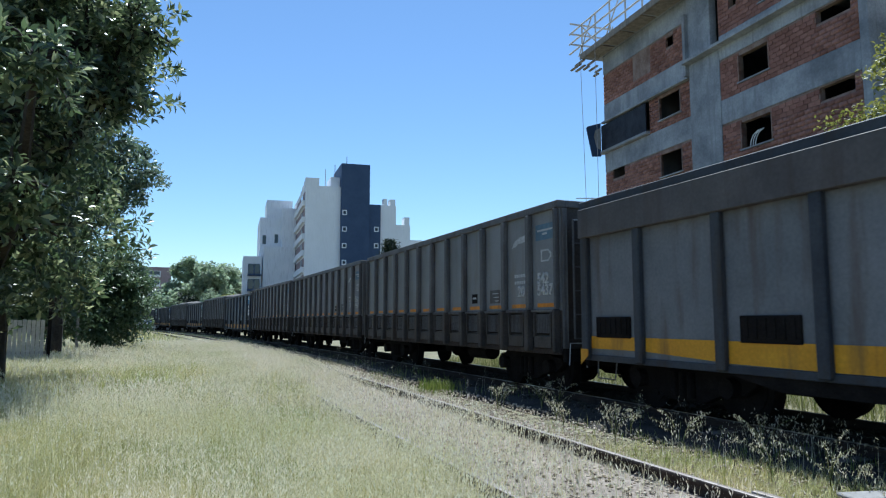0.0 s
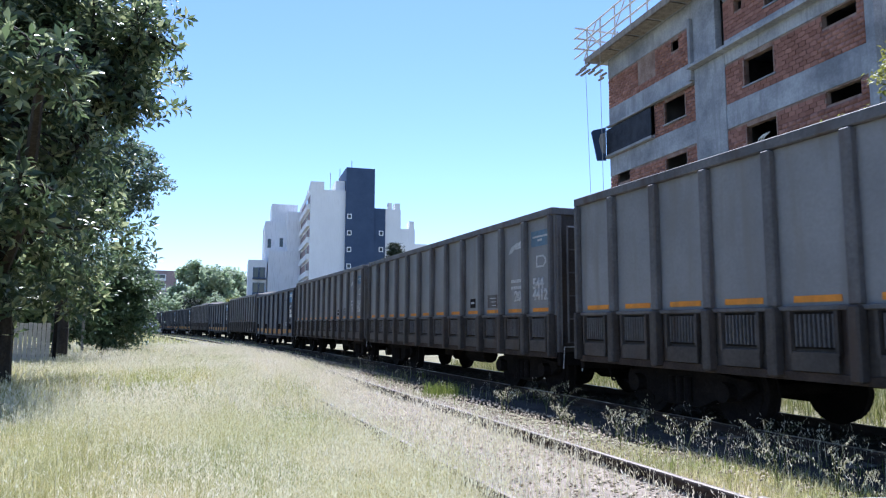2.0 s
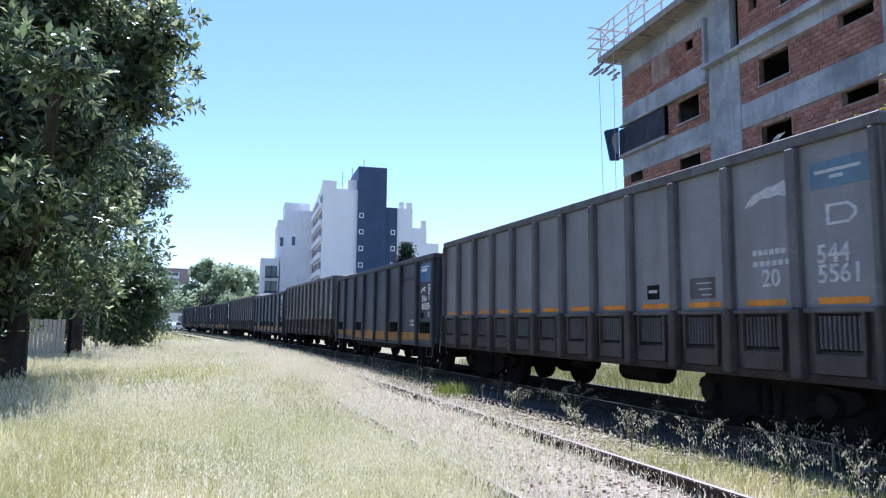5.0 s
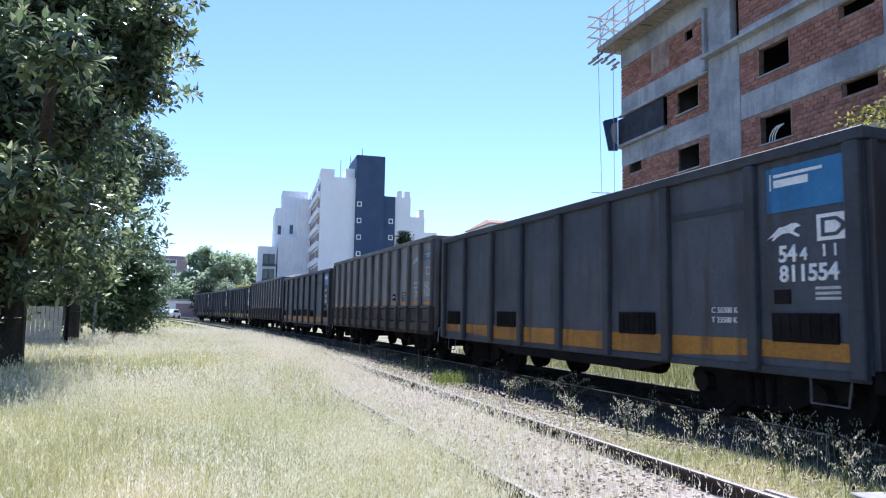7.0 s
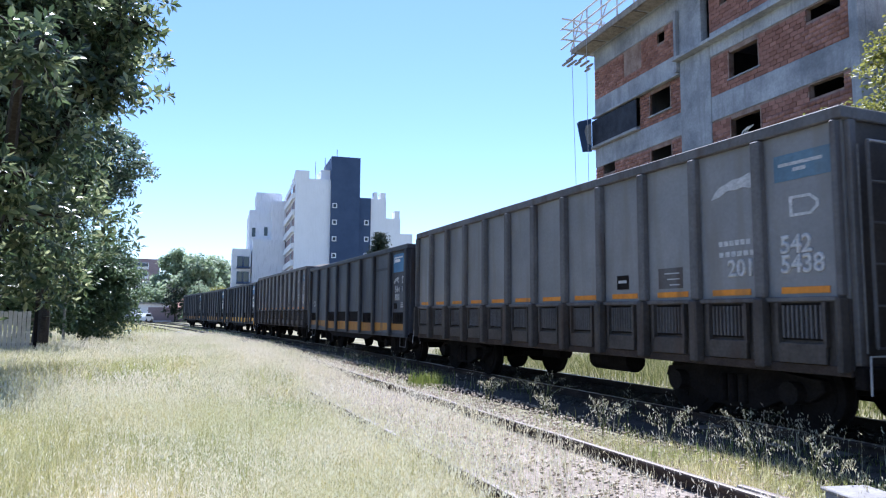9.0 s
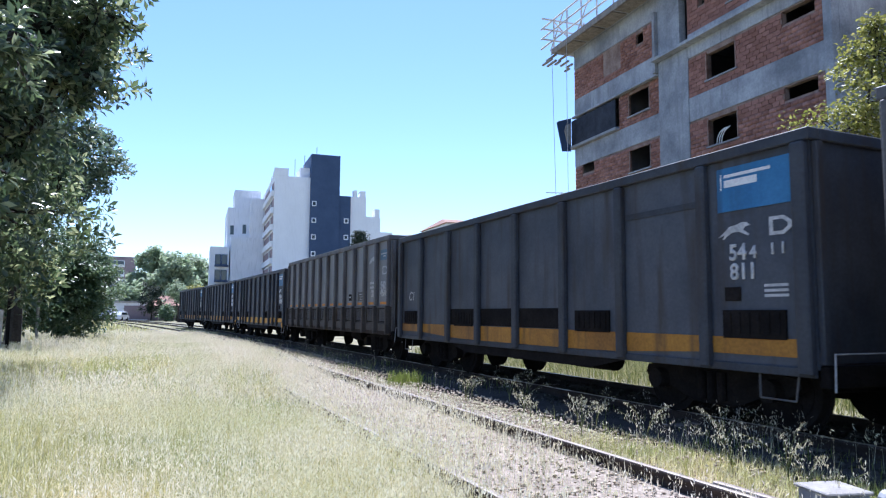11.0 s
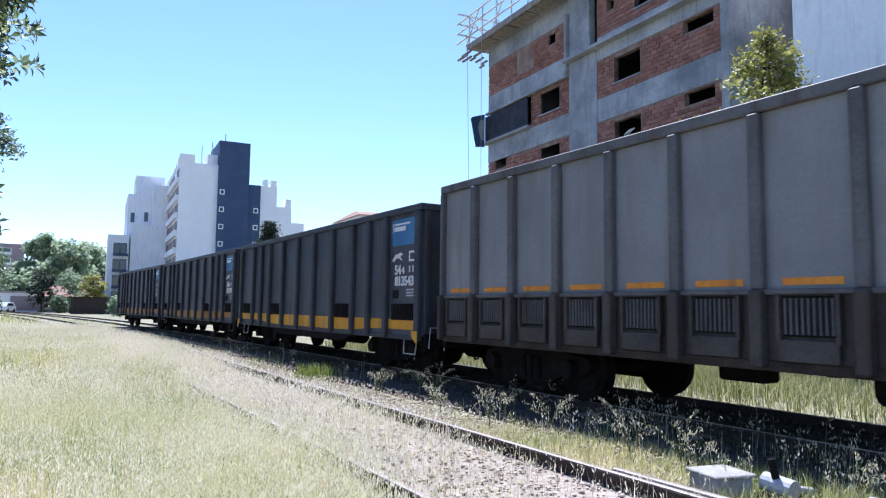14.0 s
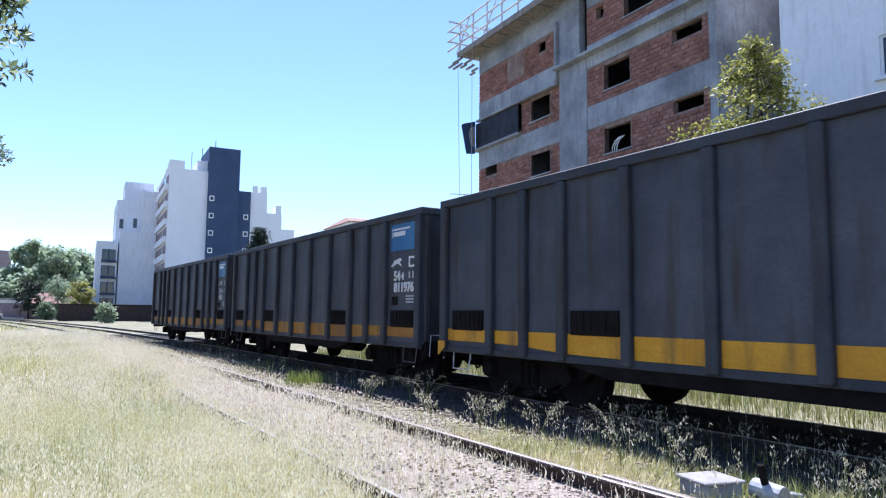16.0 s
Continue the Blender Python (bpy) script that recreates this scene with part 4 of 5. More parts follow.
def make_brake_wheel(parent, x, y, z):
    """Hand wheel on a shaft that stands out from the end wall at x towards -x."""
    bm = bmesh.new()
    n, r = 18, 0.2
    ring = [Vector((x - 0.16, y + r * math.cos(2 * math.pi * i / n), z + r * math.sin(2 * math.pi * i / n))) for i in range(n)]
    for i in range(n):
        rod(bm, ring[i], ring[(i + 1) % n], 0.016, 6)
    for i in range(0, n, 6):
        rod(bm, Vector((x - 0.16, y, z)), ring[i], 0.012, 5)
    w = part("brake_wheel", bm, M_RIB_GREY, parent, "grey spoked hand wheel")
    # pale colour here paints the white highlight at the hub
    bm = bmesh.new()
    rod(bm, (x - 0.2, y, z), (x - 0.001, y, z), 0.03, 10)
    part("shaft", bm, M_FADED, w)
    bm = bmesh.new()
    rod(bm, (x - 0.05, y, 1.0), (x - 0.05, y, z - 0.03), 0.014, 6)
    part("brake_rod", bm, M_RIB_GREY, w)


def make_body(parent, zf, zt, paint, rib_paint, lower=None, waist=1.06):
    """Floor and four walls, open above."""
    boxes("floor_plate", M_RUST, parent, (-HALF, HALF, -WIDE + 0.06, WIDE - 0.06, zf, zf + 0.06))
    for y in (-WIDE, WIDE - 0.06):
        boxes("side_wall", paint, parent, (-HALF, HALF, y, y + 0.06, waist, zt - 0.08))
        boxes("lower_side_wall", lower or paint, parent, (-HALF, HALF, y, y + 0.06, zf, waist))
    # end walls get darker paint that stands for shade between wagons
    for x in (-HALF, HALF - 0.06):
        boxes("end_wall", lower or rib_paint, parent, (x, x + 0.06, -WIDE + 0.061, WIDE - 0.061, zf, zt - 0.08))
    boxes("top_rim", rib_paint, parent, (-HALF - 0.05, HALF + 0.05, WIDE - 0.1, WIDE + 0.07, zt - 0.13, zt), (-HALF - 0.05, HALF + 0.05, -WIDE - 0.07, -WIDE + 0.1, zt - 0.13, zt),
          (-HALF - 0.05, -HALF + 0.1, -WIDE + 0.1, WIDE - 0.1, zt - 0.13, zt), (HALF - 0.1, HALF + 0.05, -WIDE + 0.1, WIDE - 0.1, zt - 0.13, zt), bevel=0.012)
    for x in (-HALF - 0.07, HALF + 0.005):
        for y in (-1.48, 1.38):
            boxes("end_post", rib_paint, parent, (x, x + 0.065, y, y + 0.1, zf + 0.05, zt - 0.14), bevel=0.01)
        boxes("buffer_beam", M_NEAR_BLACK, parent, (x - 0.02, x + 0.085, -WIDE + 0.03, WIDE - 0.03, zf - 0.18, zf + 0.04), bevel=0.012)


def make_load(parent, zt, seed):
    n, m = 40, 12
    xs, ys = np.linspace(-HALF + 0.1, HALF - 0.1, n), np.linspace(-WIDE + 0.08, WIDE - 0.08, m)
    v = []
    for x in xs:
        for y in ys:
            edge = min(1.0, (HALF - abs(x)) / 1.6) * (1 - (abs(y) / WIDE) ** 2)
            z = zt - 0.26 + 0.52 * edge + 0.16 * noise.noise(Vector((x * 0.9 + seed * 9, y * 1.1, seed))) + 0.05 * noise.noise(Vector((x * 4, y * 4, seed)))
            v.append((x, y, z))
    i = np.arange(n * m).reshape(n, m)
    f = np.stack([i[:-1, :-1], i[1:, :-1], i[1:, 1:], i[:-1, 1:]], -1).reshape(-1, 4)
    return tagged(mesh_np("stone_load", np.array(v), f, M_LOAD, parent), "heaped crushed stone")


def plain_wagon(paint, rib_paint, label, band=None, ribs=A_RIBS, vents=(0, 3, 7, 10), step_paint=None):
    """Smooth-sided gondola with a yellow band along the sill."""
    t = thing("gondola_wagon", label, "freight wagon", "wagons of the goods train")
    zf, zt, n = 0.76, 3.22, len(ribs) - 1
    make_body(t, zf, zt, paint, rib_paint)
    for y0, y1 in ((WIDE, WIDE + 0.1), (-WIDE - 0.1, -WIDE)):
        near = y0 > 0
        for i, r in enumerate(ribs):
            x = -HALF + r
            bm = bmesh.new()
            w = 0.075 if 0 < i < n else 0.09
            xa = max(-HALF + 0.001, x - w)
            xb = min(HALF - 0.001, x + w)
            box(bm, xa, xb, y0 + 0.001, y1, zf - 0.06, zt - 0.135)
            part("rib", bm, rib_paint, t, "", 0.02)
        ya, yb = (WIDE + 0.001, WIDE + 0.014) if near else (-WIDE - 0.014, -WIDE - 0.001)
        for i in range(n):
            a, b = -HALF + ribs[i] + 0.08, -HALF + ribs[i + 1] - 0.08
            # the band is shallower over the bogies and deepens towards the middle
            za, zb = (zf + 0.02 + 0.09 * max(0.0, min(1.0, (abs(x) - 2.6) / 1.4)) for x in (a, b))
            bm = bmesh.new()
            poly(bm, [(a, za), (b, zb), (b, 1.06), (a, 1.06)], ya, yb)
            part("yellow_band", bm, band or M_YELLOW, t, "yellow painted sill band")
            if i in vents:
                c = (a + b) / 2
                vent = boxes("vent_hatch", M_NEAR_BLACK, t, (c - 0.42, c + 0.42, ya, yb + (0.02 if near else 0.0), 1.045, 1.36), label="sooty hatch above the band", bevel=0.004)
                if near:
                    for k in range(6):
                        boxes("slat", M_NEAR_BLACK, vent, (c - 0.36 + 0.13 * k, c - 0.31 + 0.13 * k, yb + 0.0205, yb + 0.035, 1.1, 1.33))
            if n == 8 and i == 1:
                boxes("top_patch", rib_paint, t, (a, b, ya, yb, 2.6, 2.68))
        boxes("side_sill", rib_paint, t, (-HALF, HALF, y0 if near else y1 - 0.03, (y0 + 0.03) if near else y1, zf - 0.08, zf + 0.015), bevel=0.008)
        # yellow gussets that drop at the corners
        for sx in (-1, 1) if band is None else ():
            bm = bmesh.new()
            e = sx * (HALF - 0.002)
            poly(bm, [(e, zf + 0.1), (e - sx * 0.2, zf + 0.1), (e - sx * 0.2, zf + 0.0), (e, zf - 0.14)], *((y0 + 0.101, y0 + 0.112) if near else (y1 - 0.112, y1 - 0.101)))
            part("corner_gusset", bm, band or M_YELLOW, t, "yellow gusset under the corner post")
        # bellied sill between the bogies
        bm = bmesh.new()
        yq = y0 - 0.03 if near else y1 + 0.0
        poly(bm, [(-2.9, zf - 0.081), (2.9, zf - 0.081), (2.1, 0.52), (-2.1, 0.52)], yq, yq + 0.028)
        part("belly_plate", bm, M_NEAR_BLACK, t)
    # steps at the corner
    for x in (-HALF + 0.25, HALF - 0.75):
        bm = bmesh.new()
        rod(bm, (x, WIDE - 0.05, zf), (x + 0.03, WIDE - 0.02, 0.42), 0.011, 6)
        rod(bm, (x + 0.5, WIDE - 0.05, zf), (x + 0.47, WIDE - 0.02, 0.42), 0.011, 6)
        rod(bm, (x + 0.03, WIDE - 0.02, 0.42), (x + 0.47, WIDE - 0.02, 0.42), 0.011, 6)
        part("step", bm, step_paint or M_RIB_GREY, t, "bent steel step iron")
    make_ladder(t, -HALF - 0.1, -0.2, 0.3, 1.1, 2.9, 6)
    make_underframe(t)
    return t


def slotted_wagon(label):
    """Ribbed gondola with slotted discharge doors along the sill."""
    t = thing("slotted_gondola_wagon", label, "freight wagon", "wagons of the goods train")
    zf, zt, n = 0.78, 3.4, 12
    make_body(t, zf, zt, M_PAINT_GREY, M_RIB_GREY, M_LOWER, 1.48)
    step = 2 * HALF / n
    for near in (True, False):
        sg = 1 if near else -1
        def yy(a, b):
            return tuple(sorted((sg * (WIDE + a), sg * (WIDE + b))))
        for i in range(n + 1):
            x = -HALF + step * i
            w = 0.065
            xa, xb = max(-HALF + 0.001, x - w), min(HALF - 0.001, x + w)
            bm = bmesh.new()
            box(bm, xa, xb, *yy(0.001, 0.11), 1.5, zt - 0.135)
            part("rib", bm, M_RIB_GREY, t, "", 0.02)
            if near:
                bm = bmesh.new()
                y = yy(0.001, 0.15)
                box(bm, xa, xb, *y, zf - 0.03, 1.5)
                part("rib_foot", bm, M_LOWER, t, "", 0.02)
        boxes("waist_rail", M_RIB_GREY, t, (-HALF + 0.07, HALF - 0.07, *yy(0.001, 0.06), 1.455, 1.51), bevel=0.01)
        boxes("side_sill", M_RUST, t, (-HALF, HALF, *yy(-0.02, 0.03), zf - 0.06, zf + 0.04), bevel=0.008)
        for i in range(n):
            a, b = -HALF + step * i + 0.1, -HALF + step * (i + 1) - 0.1
            boxes("orange_mark", M_ORANGE, t, (a + 0.1, b - 0.12, *yy(0.001, 0.008), 1.545, 1.615), label="orange painted mark")
            if not near:
                continue
            a, b = a + 0.13, b - 0.1
            d = boxes("slot_door", M_NEAR_BLACK, t, (a, b, *yy(0.001, 0.02), 1.06, 1.44), label="dark slotted discharge door")
            for k in range(9):
                x = a + 0.06 + (b - a - 0.12) * k / 8
                boxes("bar", M_RIB_GREY, d, (x - 0.009, x + 0.009, *yy(0.021, 0.05), 1.08, 1.42))
            for x in (a - 0.02, b - 0.02):
                boxes("door_frame", M_LOWER, d, (x, x + 0.04, *yy(0.021, 0.08), 1.0, 1.45))
            boxes("door_lip", M_LOWER, d, (a, b, *yy(0.021, 0.07), zf + 0.045, 1.03), bevel=0.006)
            c = (a + b) / 2
            if i == 3:
                boxes("label_plate", M_NEAR_BLACK, t, (c - 0.12, c + 0.14, *yy(0.001, 0.012), 1.68, 1.88), label="small black plate")
                boxes("label_print", M_FADED, t, (c - 0.08, c + 0.1, *yy(0.013, 0.015), 1.77, 1.81))
            if i == 2:
                boxes("data_frame", M_RIB_GREY, t, (c - 0.22, c + 0.24, *yy(0.001, 0.006), 1.66, 1.93), label="faded grey stencilled data frame")
                for k in range(3):
                    boxes("data_print", M_FADED, t, (c - 0.16, c + 0.02 + 0.05 * k, *yy(0.007, 0.009), 1.7 + 0.075 * k, 1.715 + 0.075 * k))
    make_ladder(t, -HALF - 0.12, 0.85, 1.3, 1.0, 3.05, 6)
    make_brake_wheel(t, -HALF - 0.07, 0.3, 2.4)
    make_ladder(t, HALF + 0.12, -1.35, -0.75, 1.0, 3.05, 6)
    bm = bmesh.new()
    rod(bm, (-HALF - 0.1, 1.42, 0.95), (-HALF - 0.1, 1.42, 3.0), 0.012, 6)
    part("grab_iron", bm, M_RIB_GREY, t)
    make_load(t, zt, 3)
    make_underframe(t)
    return t


def letter_plain(t, line_1, line_2, bright, plate=False):
    """Blue sign with pale bars, running animal badge, lettered numbers and small data lines."""
    y = WIDE + 0.0155
    x0, x1 = -HALF_A + 1.24, -HALF_A + 0.18            # left and right ends as read
    ink = M_WHITE if bright else M_FADED
    s = boxes("operator_sign", M_BLUE, t, (x1 + 0.02, x0 - 0.03, y - 0.014, y, 2.49, 3.0), label="blue sign with two pale bars")
    boxes("sign_bar", M_WHITE, s, (x0 - 0.78, x0 - 0.14, y + 0.001, y + 0.004, 2.885, 2.92))
    boxes("sign_bar", M_WHITE, s, (x0 - 0.6, x0 - 0.14, y + 0.001, y + 0.004, 2.77, 2.855))
    boxes("sign_bar", M_WHITE, s, (x0 - 0.1, x0 - 0.085, y + 0.001, y + 0.004, 2.745, 2.935))
    bm = bmesh.new()
    dog = [(0.0, 0.03), (0.12, 0.1), (0.2, 0.16), (0.32, 0.17), (0.42, 0.2), (0.5, 0.19), (0.56, 0.15), (0.48, 0.14), (0.44, 0.1), (0.54, 0.04), (0.52, 0.02), (0.38, 0.08), (0.26, 0.08), (0.16, 0.04), (0.1, 0.0), (0.08, 0.01), (0.12, 0.06)]
    poly(bm, [(x0 - 0.02 - 0.82 * px, 2.17 + 0.9 * pz) for px, pz in dog], y - 0.013, y - 0.008)
    part("animal_badge", bm, ink, t, "white badge of a running animal")
    q = x0 - 0.68
    if plate:
        bm = bmesh.new()
        poly(bm, [(q, 2.12), (q - 0.37, 2.12), (q - 0.37, 2.4), (q, 2.4)], y - 0.013, y - 0.009)
        part("badge_plate", bm, ink, t)
    for name, k, ink_2, ya, yb in (("badge_mark", 1.0, M_PAINT_DARK if plate else ink, 0.0088, 0.006), ("badge_inner", 0.62, ink if plate else M_PAINT_DARK, 0.0058, 0.003)):
        bm = bmesh.new()
        poly(bm, [(q - 0.19 - k * px, 2.26 + k * pz) for px, pz in ((-0.14, -0.1), (0.05, -0.1), (0.15, -0.03), (0.15, 0.03), (0.05, 0.1), (-0.14, 0.1))], y - ya, y - yb)
        part(name, bm, ink_2, t)
    text("number", line_1[:2], 0.25, x0 - 0.17, y - 0.008, 1.93, t, ink, bold=0.008)
    text("number", line_1[2:3], 0.19, x0 - 0.46, y - 0.008, 1.935, t, ink, bold=0.006)
    text("number", line_1[3:], 0.17, x0 - 0.72, y - 0.008, 1.96, t, ink, bold=0.005)
    text("number", line_2, 0.25, x0 - 0.18, y - 0.008, 1.71, t, ink, bold=0.008)
    for k in range(3):
        boxes("small_print", M_FADED, t, (x1 + 0.12, x1 + 0.42, y - 0.013, y - 0.009, 1.5 + 0.055 * k, 1.53 + 0.055 * k))
    boxes("label_plate", M_NEAR_BLACK, t, (x0 - 0.32, x0 - 0.1, y - 0.013, y, 1.46, 1.62))


def data_lines(t, lines):
    for k, l in enumerate(lines):
        text("data_line", l, 0.1, -HALF_A + 2.14, WIDE + 0.006, 1.36 - 0.12 * k, t, M_WHITE)


def letter_slotted(t, pair, lower):
    y = WIDE + 0.004
    step = 2 * HALF_B / 12
    x = -HALF_B + step - 0.12
    s = boxes("operator_sign", M_BLUE_FADED, t, (x - 0.76, x - 0.06, y - 0.003, y + 0.002, 2.76, 3.05), label="faded blue sign with pale bars")
    boxes("sign_bar", M_FADED, s, (x - 0.66, x - 0.12, y + 0.003, y + 0.006, 2.92, 2.955))
    boxes("sign_bar", M_FADED, s, (x - 0.46, x - 0.3, y + 0.003, y + 0.006, 2.85, 2.89))
    # pointed outline badge, in four strokes
    for x0, x1, z0, z1 in ((0.24, 0.5, 2.555, 2.585), (0.24, 0.5, 2.365, 2.395), (0.24, 0.28, 2.395, 2.555)):
        boxes("badge_stroke", M_FADED, t, (x - x1, x - x0, y - 0.003, y + 0.004, z0, z1))
    bm = bmesh.new()
    poly(bm, [(x - 0.5, 2.365), (x - 0.6, 2.44), (x - 0.6, 2.51), (x - 0.5, 2.585), (x - 0.5, 2.545), (x - 0.56, 2.495), (x - 0.56, 2.455), (x - 0.5, 2.405)], y - 0.003, y + 0.004)
    part("badge_tip", bm, M_FADED, t)
    text("number", pair[0], 0.27, x - 0.1, y, 1.98, t, M_FADED, bold=0.009)
    text("number", pair[1], 0.27, x - 0.1, y, 1.77, t, M_FADED, bold=0.009)
    x2 = -HALF_B + 2 * step - 0.12
    bm = bmesh.new()
    dog = [(0.0, -0.05), (0.06, 0.03), (0.14, 0.09), (0.26, 0.12), (0.34, 0.15), (0.46, 0.15), (0.6, 0.19), (0.66, 0.13), (0.66, 0.02), (0.58, 0.01), (0.5, 0.04), (0.4, 0.02), (0.26, 0.03), (0.14, -0.03)]
    poly(bm, [(x2 - 0.12 - px, 2.76 + pz) for px, pz in dog], y - 0.003, y + 0.003)
    part("animal_badge", bm, M_FADED, t, "faded white badge of a running animal")
    text("number", lower, 0.27, x2 - 0.35, y, 1.77, t, M_FADED, bold=0.009)
    for k, w in enumerate((0.5, 0.56)):
        for j in range(6):
            boxes("small_print", M_FADED, t, (x2 - 0.22 - w * (j + 0.75) / 6, x2 - 0.22 - w * j / 6, y - 0.003, y + 0.002, 2.13 - 0.13 * k, 2.19 - 0.13 * k))


_dark = plain_wagon(M_PAINT_DARK, M_RIB_DARK, "dark charcoal gondola wagon with a yellow sill band and blue sign", step_paint=M_FADED)
_grimy = plain_wagon(M_PAINT_DARK, M_RIB_DARK, "charcoal gondola wagon with a grimy amber sill band", M_AMBER, WIDE_RIBS, (0, 2, 5, 7))
_amber = plain_wagon(M_PAINT_DARK, M_RIB_DARK, "charcoal gondola wagon with close ribs and an amber sill band", M_AMBER)
HALF = HALF_B
_grey = slotted_wagon("dusty grey ribbed gondola wagon with slotted doors, loaded with stone")
HALF = HALF_A
_pale = plain_wagon(M_PAINT_PALE, M_RIB_DARK, "pale grey gondola wagon with dark ribs and yellow band", ribs=WIDE_RIBS, vents=(0, 2, 5, 7))
WAGONS = [_pale] + [_grey] + [copy_thing(_grey, Matrix.Identity(4)) for _ in range(2)] + [_grimy] + [copy_thing(_grey, Matrix.Identity(4))]
WAGONS += [copy_thing(_grimy, Matrix.Identity(4)), copy_thing(_grey, Matrix.Identity(4)), _dark, _amber, copy_thing(_amber, Matrix.Identity(4))]
letter_plain(WAGONS[4], "5441 1", "811554", True, True)
data_lines(WAGONS[4], ["C 56500 K", "T 23500 K"])
letter_plain(WAGONS[6], "5441 1", "811", False)
letter_plain(WAGONS[8], "5441 1", "813543", True)
letter_plain(WAGONS[9], "5441 1", "811976", True)
letter_plain(WAGONS[10], "5441 1", "811", False)
text("chalk_mark", "C1", 0.3, HALF_A - 0.55, WIDE + 0.004, 1.62, WAGONS[6], M_FADED, 0.002, 0.3)
for _w, _p, _l in ((1, ("542", "5437"), "201"), (2, ("544", "4412"), "20"), (3, ("544", "5561"), "20"), (5, ("542", "5438"), "201"), (7, ("542", "4546"), "201")):
    letter_slotted(WAGONS[_w], _p, _l)
for _w in (6, 10):
    WAGONS[_w]["label"] = "dark charcoal gondola wagon with grimy yellow band and faded sign"
WAGONS[10]["label"] = "dark charcoal gondola wagon, the last of the goods train"

for _s in (1, -1):
    _q = sorted((_s * (WIDE + 0.005), _s * (WIDE + 0.13)))
    boxes("top_plate", M_PAINT_BROWN, _pale, (-HALF_A, HALF_A, _q[0], _q[1], 2.62, 3.085), label="plain brown-grey plate above the ribs", bevel=0.01)
for _i in (3, 4, 5):
    boxes("soot_band", M_NEAR_BLACK, WAGONS[6], (-HALF_A + WIDE_RIBS[_i] + 0.08, -HALF_A + WIDE_RIBS[_i + 1] - 0.08, WIDE + 0.001, WIDE + 0.012, 1.072, 1.4), label="sooty band above the yellow")

SPEED, GAIN, LEAD = 6.248, 0.0058, 9.86
PITCH_A, PITCH_B = 12.49, 12.87


def motions():
    start = LEAD - PITCH_A
    for w in WAGONS:
        pitch = PITCH_B if w.name.startswith("slotted") else PITCH_A
        mid = start + pitch / 2
        start += pitch
        rows = []
        for k in range(65):
            t = k * 0.25
            s = mid - SPEED * t - GAIN * t * t
            xa, ya, _ = track(s - 4.1)
            xb, yb, _ = track(s + 4.1)
            rows.append((t, pose((xa + xb) / 2, (ya + yb) / 2, RAIL + 0.004, 0, 0, math.degrees(math.atan2(yb - ya, xb - xa)))))
        walk(w, rows)
        for o in w.children_recursive:
            if o.name.startswith("wheelset"):
                p = o.location.copy()
                walk(o, [(k / 15, pose(p.x, p.y, p.z, 0, -math.degrees((SPEED * k / 15 + GAIN * (k / 15) ** 2) / 0.455), 0)) for k in range(241)])


# ---------------------------------------------------------------- plants
def rot_z(v, a):
    c, s = np.cos(a), np.sin(a)
    return np.stack([v[..., 0] * c - v[..., 1] * s, v[..., 0] * s + v[..., 1] * c, v[..., 2]], -1)


def leaf_mesh(name, centres, size, rng, material, parent, droop=0.3, aspect=0.42, spread=1.0):
    """Folded pointed leaves, each with a keel; sizes and turns vary."""
    n = len(centres)
    base = np.array([(0, 0, 0), (0.35, 0.5, 0.1), (0.4, 0, -0.02), (0.35, -0.5, 0.1), (1.0, 0, -0.1)])
    base = base * np.array([1, aspect, 1])
    faces = np.array([(0, 2, 1), (0, 3, 2), (1, 2, 4), (2, 3, 4)])
    L = size * rng.uniform(0.6, 1.15, n)
    v = base[None] * L[:, None, None]
    roll, pitch, yaw = rng.uniform(-0.9, 0.9, n), rng.normal(-droop, 0.55, n) * spread, rng.uniform(0, 2 * np.pi, n)
    c, s = np.cos(roll)[:, None], np.sin(roll)[:, None]
    v = np.stack([v[..., 0], v[..., 1] * c - v[..., 2] * s, v[..., 1] * s + v[..., 2] * c], -1)
    c, s = np.cos(-pitch)[:, None], np.sin(-pitch)[:, None]
    v = np.stack([v[..., 0] * c + v[..., 2] * s, v[..., 1], -v[..., 0] * s + v[..., 2] * c], -1)
    v = rot_z(v, yaw[:, None]) + np.asarray(centres)[:, None, :]
    f = (faces[None] + 5 * np.arange(n)[:, None, None]).reshape(-1, 3)
    return mesh_np(name, v.reshape(-1, 3), f, material, parent)


